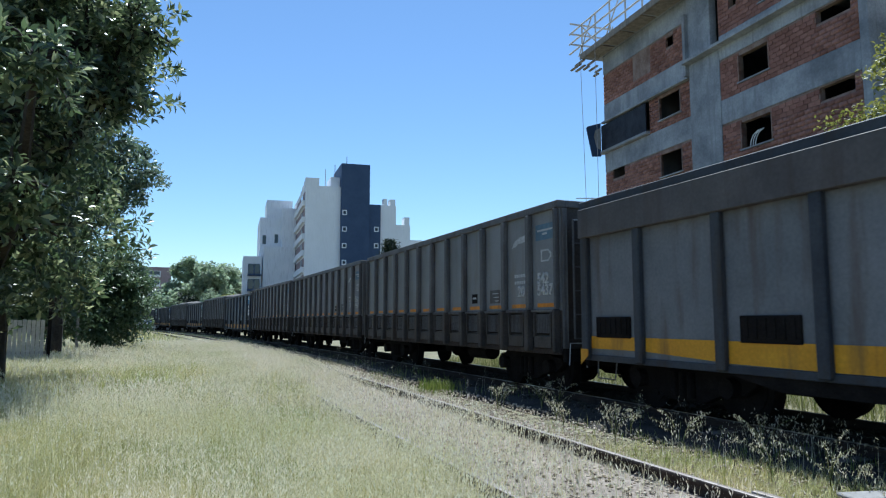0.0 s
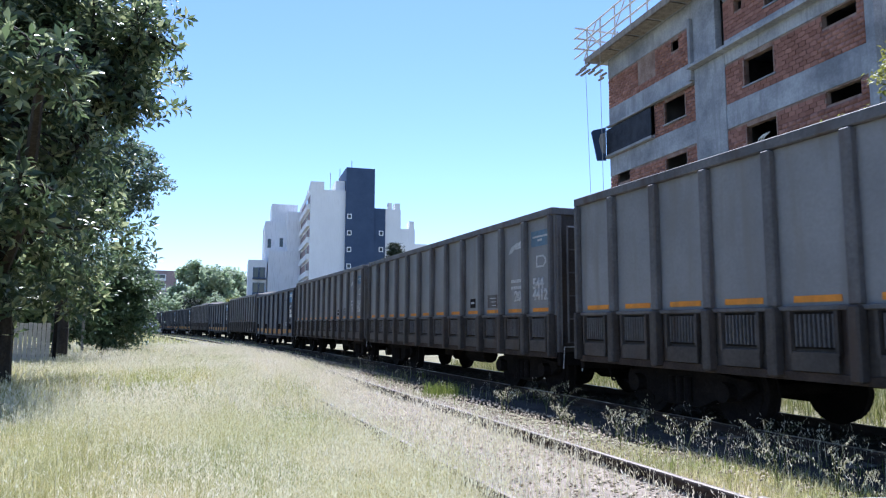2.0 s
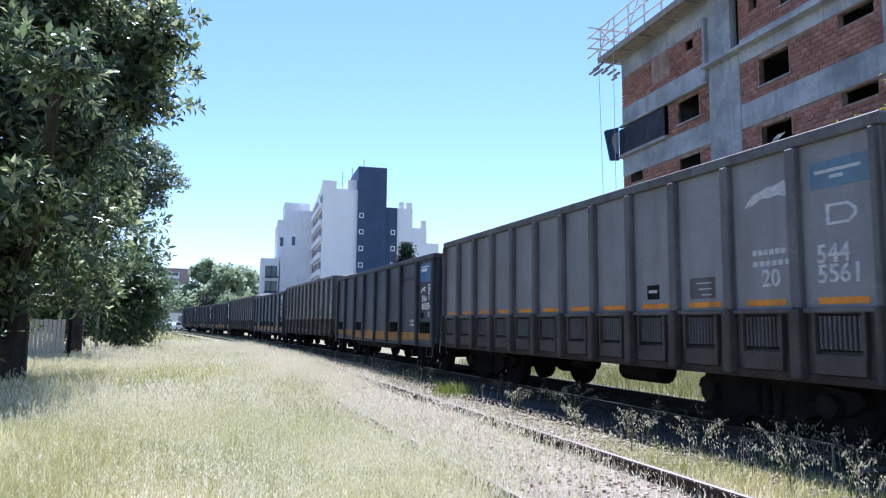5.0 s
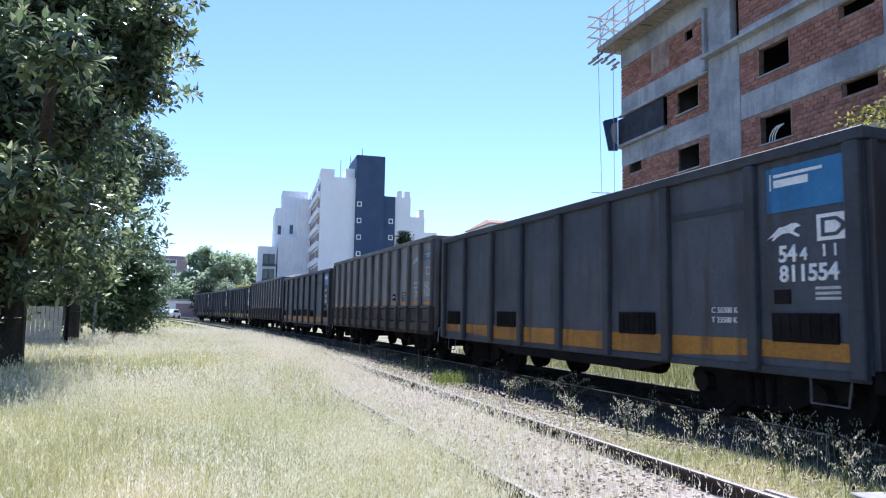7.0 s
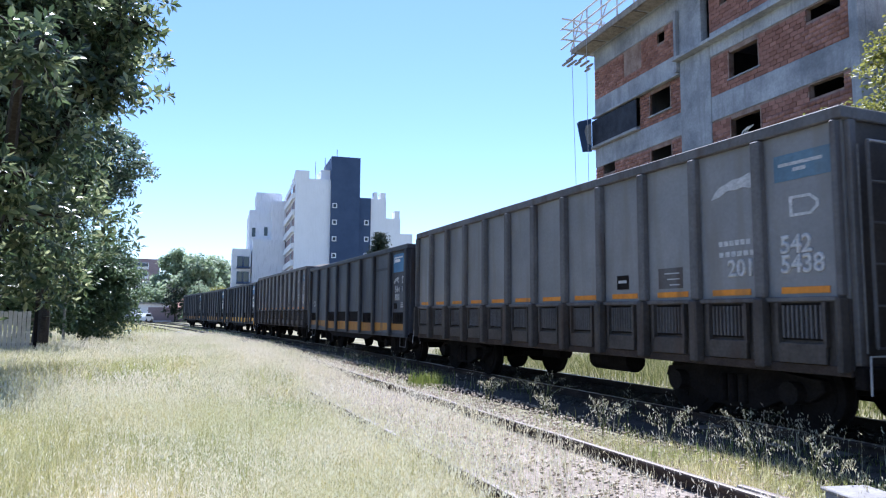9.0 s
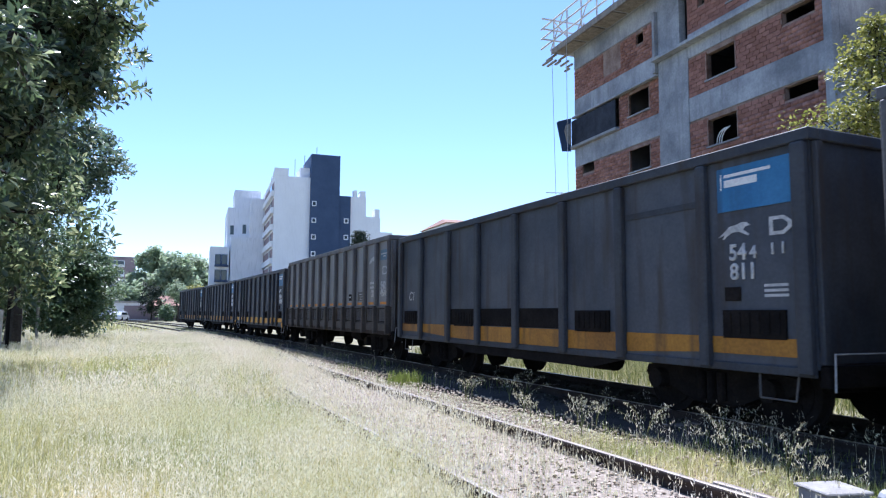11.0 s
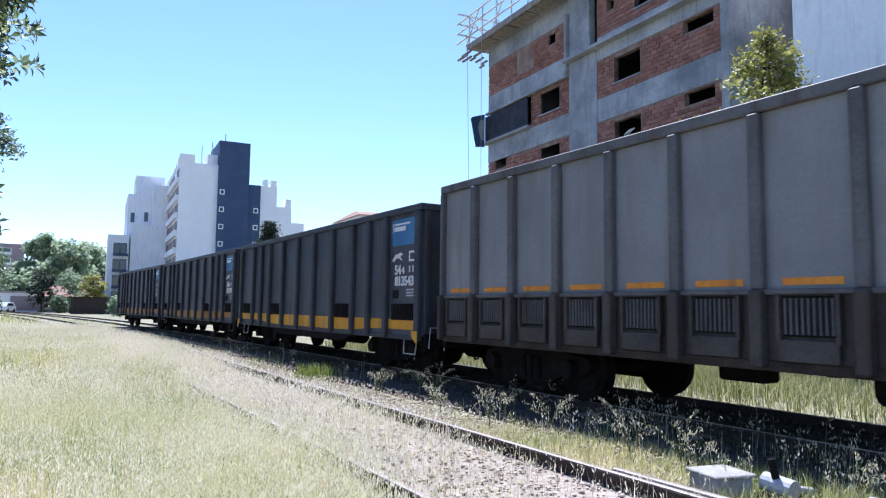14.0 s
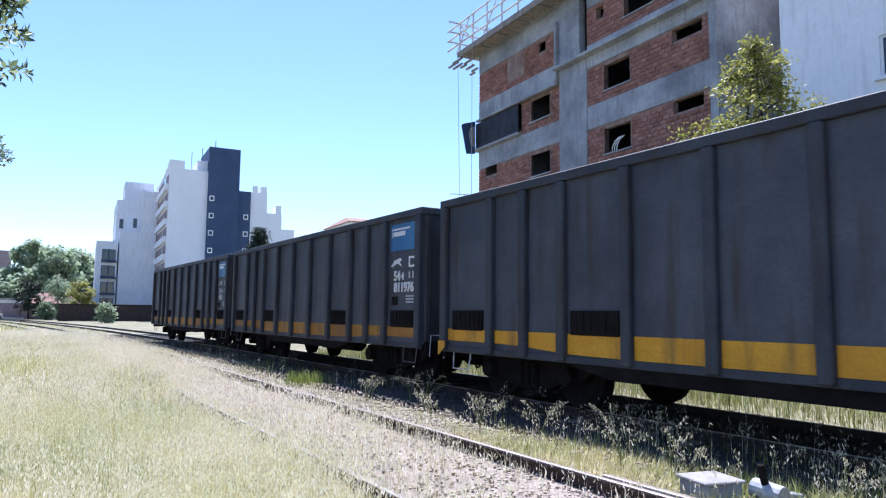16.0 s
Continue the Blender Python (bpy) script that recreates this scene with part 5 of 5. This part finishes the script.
def rosette_mesh(name, ends, outward, per, size, rng, material, parent, aspect=0.42):
    """Whorls of stiff leaves round each twig's end, the twig pointing outward and up."""
    ax = outward * 0.7 + np.array([0, 0, 0.55]) + rng.normal(0, 0.35, ends.shape)
    ax /= np.linalg.norm(ax, axis=1)[:, None]
    u = np.cross(ax, rng.normal(size=ax.shape))
    u /= np.linalg.norm(u, axis=1)[:, None]
    w = np.cross(ax, u)
    m = len(ends)
    phi = (np.arange(per)[None] * 2.4 + rng.uniform(0, 6.28, (m, 1)) + rng.normal(0, 0.2, (m, per)))[..., None]
    th = (np.linspace(0.5, 1.75, per)[None] + rng.normal(0, 0.2, (m, per)))[..., None]
    d = ax[:, None] * np.cos(th) + (u[:, None] * np.cos(phi) + w[:, None] * np.sin(phi)) * np.sin(th)
    d = d.reshape(-1, 3)
    big = np.repeat(ax, per, axis=0)
    side = np.cross(big, d)
    side /= np.linalg.norm(side, axis=1)[:, None] + 1e-6
    up = np.cross(d, side)
    n = len(d)
    root = np.repeat(ends, per, axis=0) - big * (np.linspace(0, 0.22, per)[None].repeat(m, 0).reshape(-1, 1)) + d * 0.03
    base = np.array([(0, 0, 0), (0.55, 0.5, 0.07), (0.55, 0, -0.03), (0.55, -0.5, 0.07), (1.0, 0, -0.14)]) * np.array([1, aspect, 1])
    faces = np.array([(0, 2, 1), (0, 3, 2), (1, 2, 4), (2, 3, 4)])
    L = size * rng.uniform(0.65, 1.15, n)[:, None, None]
    v = root[:, None] + L * (base[None, :, 0:1] * d[:, None] + base[None, :, 1:2] * side[:, None] + base[None, :, 2:3] * up[:, None])
    f = (faces[None] + 5 * np.arange(n)[:, None, None]).reshape(-1, 3)
    return mesh_np(name, v.reshape(-1, 3), f, material, parent)


def limb(bm, pts, r0, r1, n=7):
    for i in range(len(pts) - 1):
        u, w = i / (len(pts) - 1), (i + 1) / (len(pts) - 1)
        rod(bm, pts[i], pts[i + 1], r0 + (r1 - r0) * u, n, r0 + (r1 - r0) * w)


def make_tree(name, label, at, height, lobes, leaves, leaf, material, seed, trunk_r=0.22, clump=0.55, fork=0.3, category="tree", droop=0.3, aspect=0.42, whorl=0):
    """Trunk, limbs to each lobe of the crown, and leaves gathered in clumps near the twig ends.
    lobes: (x, y, z, radius, share)."""
    rng = np.random.default_rng(seed)
    t = thing(name, label, category, at=Matrix.Translation(at))
    bm = bmesh.new()
    top = Vector((0, 0, height * fork))
    limb(bm, [Vector((0, 0, -0.1)), Vector((0.05, 0.02, height * fork * 0.5)), top], trunk_r * 1.25, trunk_r * 0.8, 10)
    twigs, ways = [], []
    tot = sum(l[4] for l in lobes)
    for x, y, z, r, share in lobes:
        c = Vector((x, y, z))
        mid = top.lerp(c, 0.5) + Vector((rng.normal(0, 0.2), rng.normal(0, 0.2), 0.3))
        limb(bm, [top, mid, c], trunk_r * 0.55, trunk_r * 0.16, 6)
        k = max(6, int(share / tot * leaves / (whorl or 26)))
        d = rng.normal(size=(k, 3))
        d /= np.linalg.norm(d, axis=1)[:, None]
        rad = r * rng.uniform(0.35, 1.0, k) ** 0.55 * (1 + 0.22 * np.sin(7 * d[:, 0] + 5 * d[:, 2] + seed))
        ends = np.array([x, y, z]) + d * rad[:, None] * np.array([1, 1, 0.9])
        twigs.append(ends)
        ways.append(d)
        for e in ends[:: max(1, k // 18)]:
            limb(bm, [c, c.lerp(Vector(e), 0.55) + Vector((0, 0, 0.12)), Vector(e)], trunk_r * 0.14, 0.012, 4)
    part("trunk", bm, M_BARK, t)
    ends = np.concatenate(twigs)
    if whorl:
        rosette_mesh("crown", ends, np.concatenate(ways), whorl, leaf, rng, material, t, aspect)
        return t
    per = max(4, leaves // len(ends))
    c = np.repeat(ends, per, axis=0) + rng.normal(0, clump * 0.42, (len(ends) * per, 3)) * np.array([1, 1, 0.7])
    c = c[c[:, 2] > 0.15]
    leaf_mesh("crown", c, leaf, rng, material, t, droop, aspect)
    return t


_p = polar(33.5, 18.0)
make_tree("broadleaf_tree", "large dark glossy broad-leaved tree at the edge of the grass", _p, 11.0,
          [(0, 0, 7.4, 3.4, 5), (1.2, -2.2, 5.4, 2.3, 3.4), (2.5, -1.2, 7.0, 1.6, 1.8), (1.2, 0.2, 9.2, 2.2, 2.6), (-2.6, -1.5, 6.3, 3.0, 3.4), (0.2, -2.4, 3.7, 2.0, 3), (-1.8, -2.8, 3.6, 2.3, 3), (0.2, 0.6, 3.6, 2.4, 3), (1.2, -2.6, 8.2, 1.6, 1.6), (-0.6, -1.2, 2.2, 1.6, 1.8), (3.6, -1.6, 7.3, 0.75, 0.5), (3.2, -1.4, 6.1, 0.7, 0.4), (-1.2, -2.4, 6.0, 2.0, 2.4), (0.3, -2.1, 6.9, 1.6, 1.6), (-2.4, -3.0, 9.0, 2.4, 2), (3.9, -5.2, 5.3, 0.75, 0.4), (3.5, -5.0, 3.4, 0.6, 0.25)],
          56000, 0.24, M_LEAF_BIG, 21, 0.34, 0.4, 0.22, whorl=11)
_p = polar(29.4, 29.0)
make_tree("grey_green_tree", "tall small-leaved grey-green tree behind the broad-leaved one", _p, 10.5,
          [(0, 0, 7.0, 2.5, 3), (1.8, 0.2, 7.3, 1.7, 2), (1.5, -0.4, 6.0, 1.3, 1.2), (-0.9, -0.4, 4.0, 2.0, 1.8), (-1.6, 0, 8.0, 2.6, 2)],
          27000, 0.185, M_LEAF_FINE, 22, 0.24, 0.4, 0.25, aspect=0.6)
_p = polar(26.6, 37.0)
make_tree("dense_bush", "dense dark green bush reaching down to the grass", _p, 6.0,
          [(0, 0, 2.4, 2.3, 3), (1.0, -0.5, 1.5, 1.5, 1.4), (-1.6, 0.2, 2.8, 2.2, 2), (0.6, 0.5, 3.9, 1.5, 1.2), (1.3, 0.3, 3.0, 1.3, 1)],
          30000, 0.18, M_LEAF_BUSH, 23, 0.12, 0.45, 0.12, "bush", aspect=0.6)
_p = polar(30.5, 34.0)
make_tree("dense_bush", "dark shaded bush behind the board gate", _p, 6.0,
          [(0, 0, 2.6, 2.4, 3), (-2.2, 0.2, 2.8, 2.4, 2), (0.6, 0.5, 4.9, 2.2, 1.6)],
          13000, 0.24, M_LEAF_BUSH, 24, 0.12, 0.5, 0.12, "bush", aspect=0.6)
_p = polar(-35.6, 19.5)
make_tree("lime_tree", "slender lime-green sunlit tree behind the train", _p, 9.6,
          [(0, 0, 6.7, 1.35, 3), (0.1, 0.1, 7.9, 0.8, 1.4), (0.1, 0.1, 8.5, 0.4, 0.5), (-0.7, 0.6, 6.0, 1.1, 1.6), (0.7, -0.5, 5.9, 1.2, 1.6), (-1.3, 1.6, 5.2, 0.8, 0.8), (0.2, 0, 4.4, 1.4, 1.4)],
          9000, 0.14, M_LEAF_LIME, 25, 0.1, 0.34, 0.3, droop=0.1, aspect=0.55)
_p = polar(-41.5, 21.0)
make_tree("small_tree", "dark green treetop behind the train", _p, 7.6, [(0, 0, 6.2, 0.9, 2), (0.2, 0.3, 4.9, 1.1, 2)], 3000, 0.14, M_LEAF_BUSH, 26, 0.08, 0.34, 0.3)
_p = polar(4.4, 62.0)
make_tree("cypress", "dark pointed cypress behind the train", _p, 9.0, [(0, 0, 8.2, 0.65, 1), (0, 0, 7.0, 1.1, 1.6), (0, 0, 5.6, 1.5, 2), (0, 0, 3.2, 1.6, 2), (-1.6, 1.0, 5.4, 0.9, 1), (1.7, 1.0, 5.6, 1.0, 1)],
          9000, 0.3, M_LEAF_CONIFER, 27, 0.14, 0.45, 0.1)
_rnd = random.Random(9)
for _i in range(13):
    _y = 25.5 - _i * 0.82
    _p = polar(_y, 165 + _rnd.uniform(-12, 25))
    _h = 15.8 + _rnd.uniform(-1.8, 1.2) - (7.0 if _y > 20.6 else 0)
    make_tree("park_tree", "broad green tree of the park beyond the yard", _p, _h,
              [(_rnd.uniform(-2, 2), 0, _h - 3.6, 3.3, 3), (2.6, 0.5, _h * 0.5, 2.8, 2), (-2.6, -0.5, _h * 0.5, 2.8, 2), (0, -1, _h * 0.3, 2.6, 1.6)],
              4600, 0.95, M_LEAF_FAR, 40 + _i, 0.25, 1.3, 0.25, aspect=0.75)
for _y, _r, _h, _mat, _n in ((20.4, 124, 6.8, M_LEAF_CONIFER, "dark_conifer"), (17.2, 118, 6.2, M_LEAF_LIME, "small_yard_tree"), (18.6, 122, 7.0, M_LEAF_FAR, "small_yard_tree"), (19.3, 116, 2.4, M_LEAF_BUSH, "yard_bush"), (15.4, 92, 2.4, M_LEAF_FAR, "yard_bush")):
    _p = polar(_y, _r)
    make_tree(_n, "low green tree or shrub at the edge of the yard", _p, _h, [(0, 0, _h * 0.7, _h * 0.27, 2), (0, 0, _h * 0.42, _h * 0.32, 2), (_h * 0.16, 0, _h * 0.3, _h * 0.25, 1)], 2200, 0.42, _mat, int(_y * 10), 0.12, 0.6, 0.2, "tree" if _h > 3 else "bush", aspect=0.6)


def side_of(x, y):
    """Signed distance to the train's track at each place, and the way along it (near enough on this gentle curve)."""
    s = (-math.sin(radians(HEAD))) * x + math.cos(radians(HEAD)) * y
    tx, ty, th = track(s)
    q = (x - tx) * np.cos(th) + (y - ty) * np.sin(th)
    return s, q


def scatter(rng, n, r0, r1, yaw0, yaw1, keep, tuft=1, spread=0.05):
    n //= tuft
    a = np.radians(rng.uniform(yaw0, yaw1, n))
    r = np.sqrt(rng.uniform(r0 * r0, r1 * r1, n))
    x, y = -np.sin(a) * r, np.cos(a) * r
    s, q = side_of(x, y)
    k = keep(x, y, s, q, rng)
    x, y = np.repeat(x[k], tuft), np.repeat(y[k], tuft)
    if tuft > 1:
        d = spread * (0.6 + 0.05 * np.hypot(x, y))
        x, y = x + rng.normal(0, 1, len(x)) * d, y + rng.normal(0, 1, len(y)) * d
    return x, y


def patches(x, y, f, seed):
    """Smooth 0..1 field for denser and thinner spots."""
    g = np.zeros_like(x)
    r = np.random.default_rng(seed)
    for _ in range(7):
        a, ph, w = r.uniform(0, 6.28), r.uniform(0, 6.28), f * r.uniform(0.5, 1.8)
        g += np.sin((x * np.cos(a) + y * np.sin(a)) * w + ph)
    return 0.5 + 0.5 * np.tanh(g / 2.2)


def blades(name, x, y, height, width, rng, material, label, lean=0.35):
    n = len(x)
    h = height * rng.uniform(0.45, 1.15, n) * (0.6 + 0.65 * patches(x, y, 0.9, 3))
    w = width * rng.uniform(0.6, 1.3, n)
    yaw = rng.uniform(0, 2 * np.pi, n)
    ln = np.abs(rng.normal(0, lean, n)) * h
    z = np.zeros(n)
    loc = np.stack([np.stack([-w, z, z], -1), np.stack([w, z, z], -1), np.stack([w * 0.7, ln * 0.35, h * 0.6], -1), np.stack([-w * 0.7, ln * 0.35, h * 0.6], -1), np.stack([z, ln, h], -1)], 1)
    v = rot_z(loc, yaw[:, None]) + np.stack([x, y, z - 0.03], -1)[:, None, :]
    i = 5 * np.arange(n)[:, None]
    f = np.concatenate([i + np.array([[0, 1, 2]]), i + np.array([[0, 2, 3]]), i + np.array([[3, 2, 4]])], 0)
    return tagged(mesh_np(name, v.reshape(-1, 3), f, material), label, "grass", kind="stuff")


def oats(name, x, y, height, rng, material, label, grain=0.016, per=7, spread=0.016):
    """Thin stalks whose tops carry hanging spikelets."""
    n = len(x)
    h = height * rng.uniform(0.6, 1.15, n)
    yaw = rng.uniform(0, 2 * np.pi, n)
    ln = np.abs(rng.normal(0.18, 0.12, n)) * h
    z = np.zeros(n)
    w = np.full(n, 0.0028)
    stalk = np.stack([np.stack([-w, z, z], -1), np.stack([w, z, z], -1), np.stack([z, ln, h], -1)], 1)
    stalk = rot_z(stalk, yaw[:, None]) + np.stack([x, y, z - 0.03], -1)[:, None, :]
    u = rng.uniform(0.62, 1.0, (n, per))
    g = grain * rng.uniform(0.6, 1.3, (n, per))
    cx = rng.normal(0, spread, (n, per))
    cy = ln[:, None] * u + rng.normal(0, spread, (n, per)) + spread * 0.8
    cz = h[:, None] * u
    k = np.array([(0, 0, 1.2), (-0.32, 0, 0), (0.32, 0, 0), (0, 0.1, -1.2)])
    sp = k[None, None] * g[..., None, None]
    tilt = rng.normal(0, 0.7, (n, per))[..., None]
    sp = np.stack([sp[..., 0] + sp[..., 2] * np.sin(tilt), sp[..., 1], sp[..., 2] * np.cos(tilt)], -1)
    sp = rot_z(sp, rng.uniform(0, 6.28, (n, per))[..., None])
    sp = sp + np.stack([cx, cy, cz], -1)[:, :, None, :]
    sp = rot_z(sp, yaw[:, None, None]) + np.stack([x, y, z - 0.03], -1)[:, None, None, :]
    v = np.concatenate([stalk.reshape(-1, 3), sp.reshape(-1, 3)])
    f1 = np.arange(3 * n).reshape(n, 3)
    b = 3 * n + 4 * np.arange(n * per)[:, None]
    f = np.concatenate([f1, b + np.array([[0, 1, 2]]), b + np.array([[1, 3, 2]])])
    return tagged(mesh_np(name, v, f, material), label, "grass", kind="stuff")


def left_field(x, y, s, q, rng):
    return q < near_side(s) - np.where(s < 8.7, 1.1, 0.98) + rng.normal(0, 0.13, len(q)) + 0.22 * np.sin(s * 1.3) * np.sin(s * 0.37)


def between(x, y, s, q, rng):
    e = q - near_side(s)
    p = patches(x, y, 1.1, 5)
    return (e > 1.0) & (q < -1.0) & (rng.random(len(q)) < np.where(s < 6.0, 1.0, 0.12) * np.clip((e - 0.8), 0.25, 1) * p)


def in_track(x, y, s, q, rng):
    e = q - near_side(s)
    return (np.abs(e) < 0.95) & ((s > 8.7) | (np.abs(e + 0.84) > 0.09)) & (rng.random(len(q)) < np.where(s < 7, 0.7, 1.0) * (0.25 + 0.75 * patches(x, y, 1.3, 6)))


def beyond(x, y, s, q, rng):
    return q > 1.75


_r = np.random.default_rng(77)
_x, _y = scatter(_r, 220000, 2.6, 11, -42, 44, left_field, 9, 0.05)
blades("meadow_grass", _x, _y, 0.3, 0.003, _r, M_GRASS, "tall dry and green meadow grass beside the track", 0.75)
_x, _y = scatter(_r, 130000, 11, 30, -25, 44, left_field, 9, 0.06)
blades("meadow_grass", _x, _y, 0.38, 0.0065, _r, M_GRASS, "tall dry and green meadow grass beside the track", 0.7)
_x, _y = scatter(_r, 60000, 30, 130, -5, 44, left_field)
blades("meadow_grass", _x, _y, 0.36, 0.03, _r, M_GRASS, "pale distant meadow grass")
_x, _y = scatter(_r, 60000, 9, 34, -25, 44, lambda x, y, s, q, rng: left_field(x, y, s, q, rng) & (rng.random(len(x)) < patches(x, y, 0.35, 12)))
blades("bleached_grass", _x, _y, 0.38, 0.007, _r, M_DRY, "bleached dry stalks standing among the meadow grass", 0.25)
_x, _y = scatter(_r, 70000, 2.6, 12, -42, 44, lambda x, y, s, q, rng: left_field(x, y, s, q, rng) & (rng.random(len(x)) < 0.04 + 0.96 * patches(x, y, 0.6, 8) ** 1.6))
oats("oat_grass", _x, _y, 0.46, _r, M_OAT, "bleached wild oat heads above the grass", 0.0135, 9, 0.035)
_x, _y = scatter(_r, 60000, 12, 45, -20, 44, lambda x, y, s, q, rng: left_field(x, y, s, q, rng) & (rng.random(len(x)) < 0.1 + 0.9 * patches(x, y, 0.45, 9) ** 1.5))
oats("oat_grass", _x, _y, 0.46, _r, M_SEED, "bleached wild oat heads above the grass", 0.027, 8, 0.06)
_x, _y = scatter(_r, 300000, 2.6, 30, -42, 35, in_track)
blades("track_weeds", _x, _y, 0.2, 0.0038, _r, M_DRY, "dry weeds growing through the empty track")
_x, _y = scatter(_r, 95000, 3, 40, -42, 35, in_track)
oats("track_oats", _x, _y, 0.32, _r, M_SEED, "bleached oat heads in the empty track", 0.017, 6, 0.035)
_x, _y = scatter(_r, 120000, 2.6, 36, -42, 35, lambda x, y, s, q, rng: (np.abs(q - near_side(s) + 0.85) < 0.32) & (rng.random(len(q)) < np.where(s < 8.7, 0.5, 0.9) * (0.3 + 0.7 * patches(x, y, 1.5, 21))))
oats("rail_oats", _x, _y, 0.36, _r, M_SEED, "bleached oat heads along the rusty rail", 0.018, 8, 0.035)
_x, _y = scatter(_r, 130000, 5, 42, -25, 35, lambda x, y, s, q, rng: (np.abs(q - near_side(s) + 0.95) < 1.5) & (rng.random(len(q)) < np.clip((s - 5.0) / 4.0, 0.15, 1.0) * (0.2 + 0.8 * patches(x, y, 0.8, 31))))
oats("verge_oats", _x, _y, 0.42, _r, M_SEED, "pale swath of wild oats along the overgrown empty track", 0.019, 8, 0.045)
_x, _y = scatter(_r, 120000, 3, 30, -44, 25, between)
blades("strip_grass", _x, _y, 0.26, 0.005, _r, M_GRASS_GREEN, "green grass strip between the two tracks")
_x, _y = scatter(_r, 24000, 3, 30, -44, 25, between)
blades("strip_grass", *scatter(_r, 210000, 3, 16, -44, 10, lambda x, y, s, q, rng: (np.abs(q - near_side(s) - 1.65) < 0.78) & (s < 6.2 + rng.normal(0, 0.7, len(q))) & (rng.random(len(q)) < 0.25 + 0.75 * patches(x, y, 1.6, 15)), 7, 0.05), 0.2, 0.0036, _r, M_GRASS, "sunlit yellow-green grass strip beside the rail", 0.6)
oats("strip_oats", _x, _y, 0.46, _r, M_SEED_GREY, "grey seed heads of tall weeds between the tracks", 0.015, 9, 0.03)
_x, _y = scatter(_r, 70000, 8.5, 26, -48, 25, beyond)
blades("far_verge_grass", _x, _y, 0.38, 0.0065, _r, M_VERGE, "tall green grass behind the train", 0.7)


# grass that closes over the tracks farther on
_x, _y = scatter(_r, 70000, 30, 150, -5, 44, lambda x, y, s, q, rng: (q > near_side(s) - 1.0) & (q < -1.2) & (s > 34 + rng.normal(0, 3, len(s))))
blades("meadow_grass", _x, _y, 0.2, 0.02, _r, M_GRASS, "grass growing over the far part of the tracks")
_x, _y = scatter(_r, 40000, 50, 150, -5, 44, lambda x, y, s, q, rng: (np.abs(q) < 1.2) & (s > 50))
blades("meadow_grass", _x, _y, 0.13, 0.025, _r, M_GRASS, "short grass between the far rails")
# low grass round the camera
_x, _y = scatter(_r, 22000, 0.7, 2.7, -42, 44, left_field, 6)
blades("meadow_grass", _x, _y, 0.26, 0.004, _r, M_GRASS, "dry and green meadow grass at the viewpoint")
_x, _y = scatter(_r, 22000, 0.7, 14, 44, 318, left_field, 6)
blades("meadow_grass", _x, _y, 0.26, 0.006, _r, M_GRASS, "dry and green meadow grass behind the viewpoint")


def make_weed(at, h, seed):
    """A tuft of tall arching oat stalks, spikelets hanging from one side of their bowed tops."""
    rng = np.random.default_rng(seed)
    t = thing("tall_weed", "tall straw-grey wild oat with drooping seed heads", "weed", "tall weeds", at=Matrix.Translation(at))
    bm = bmesh.new()
    tops = []
    for k in range(5):
        a, ln, hh = rng.uniform(0, 6.28), rng.uniform(0.25, 0.6) * h, h * rng.uniform(0.7, 1.05)
        pts = [Vector((math.cos(a) * ln * u ** 2.4, math.sin(a) * ln * u ** 2.4, hh * (u - 0.16 * u ** 4))) for u in (0, 0.3, 0.55, 0.75, 0.9, 1.0)]
        limb(bm, pts, 0.0035, 0.0015, 4)
        tops += [pts[i].lerp(pts[i + 1], u) for i in (2, 3, 4) for u in (0.1, 0.4, 0.7, 1.0)]
    part("stem", bm, M_VERGE, t)["kind"] = "stuff"
    c = np.repeat(np.array([tuple(q) for q in tops]), 2, axis=0) + rng.normal(0, 0.016, (len(tops) * 2, 3))
    leaf_mesh("seed_head", c, 0.036, rng, M_SEED_GREY, t, 1.0, 0.3)["kind"] = "stuff"


_rw = random.Random(31)
for _i in range(20):
    _s = 0.6 + _i * 0.54 + _rw.uniform(-0.3, 0.3)
    _wx, _wy, _ = track(_s, _rw.uniform(-2.9, -2.0))
    make_weed((float(_wx), float(_wy), 0), _rw.uniform(0.4, 0.68), 100 + _i)
# a clump of green weeds near the second rail
_x, _y, _ = track(13.6, -2.5)
_x, _y = float(_x) + _r.normal(0, 0.2, 500), float(_y) + _r.normal(0, 0.2, 500)
blades("weed_clump", _x, _y, 0.36, 0.007, _r, M_GRASS_GREEN, "bright green clump of weeds between the tracks", 0.3)

make_brickwork()
motions()
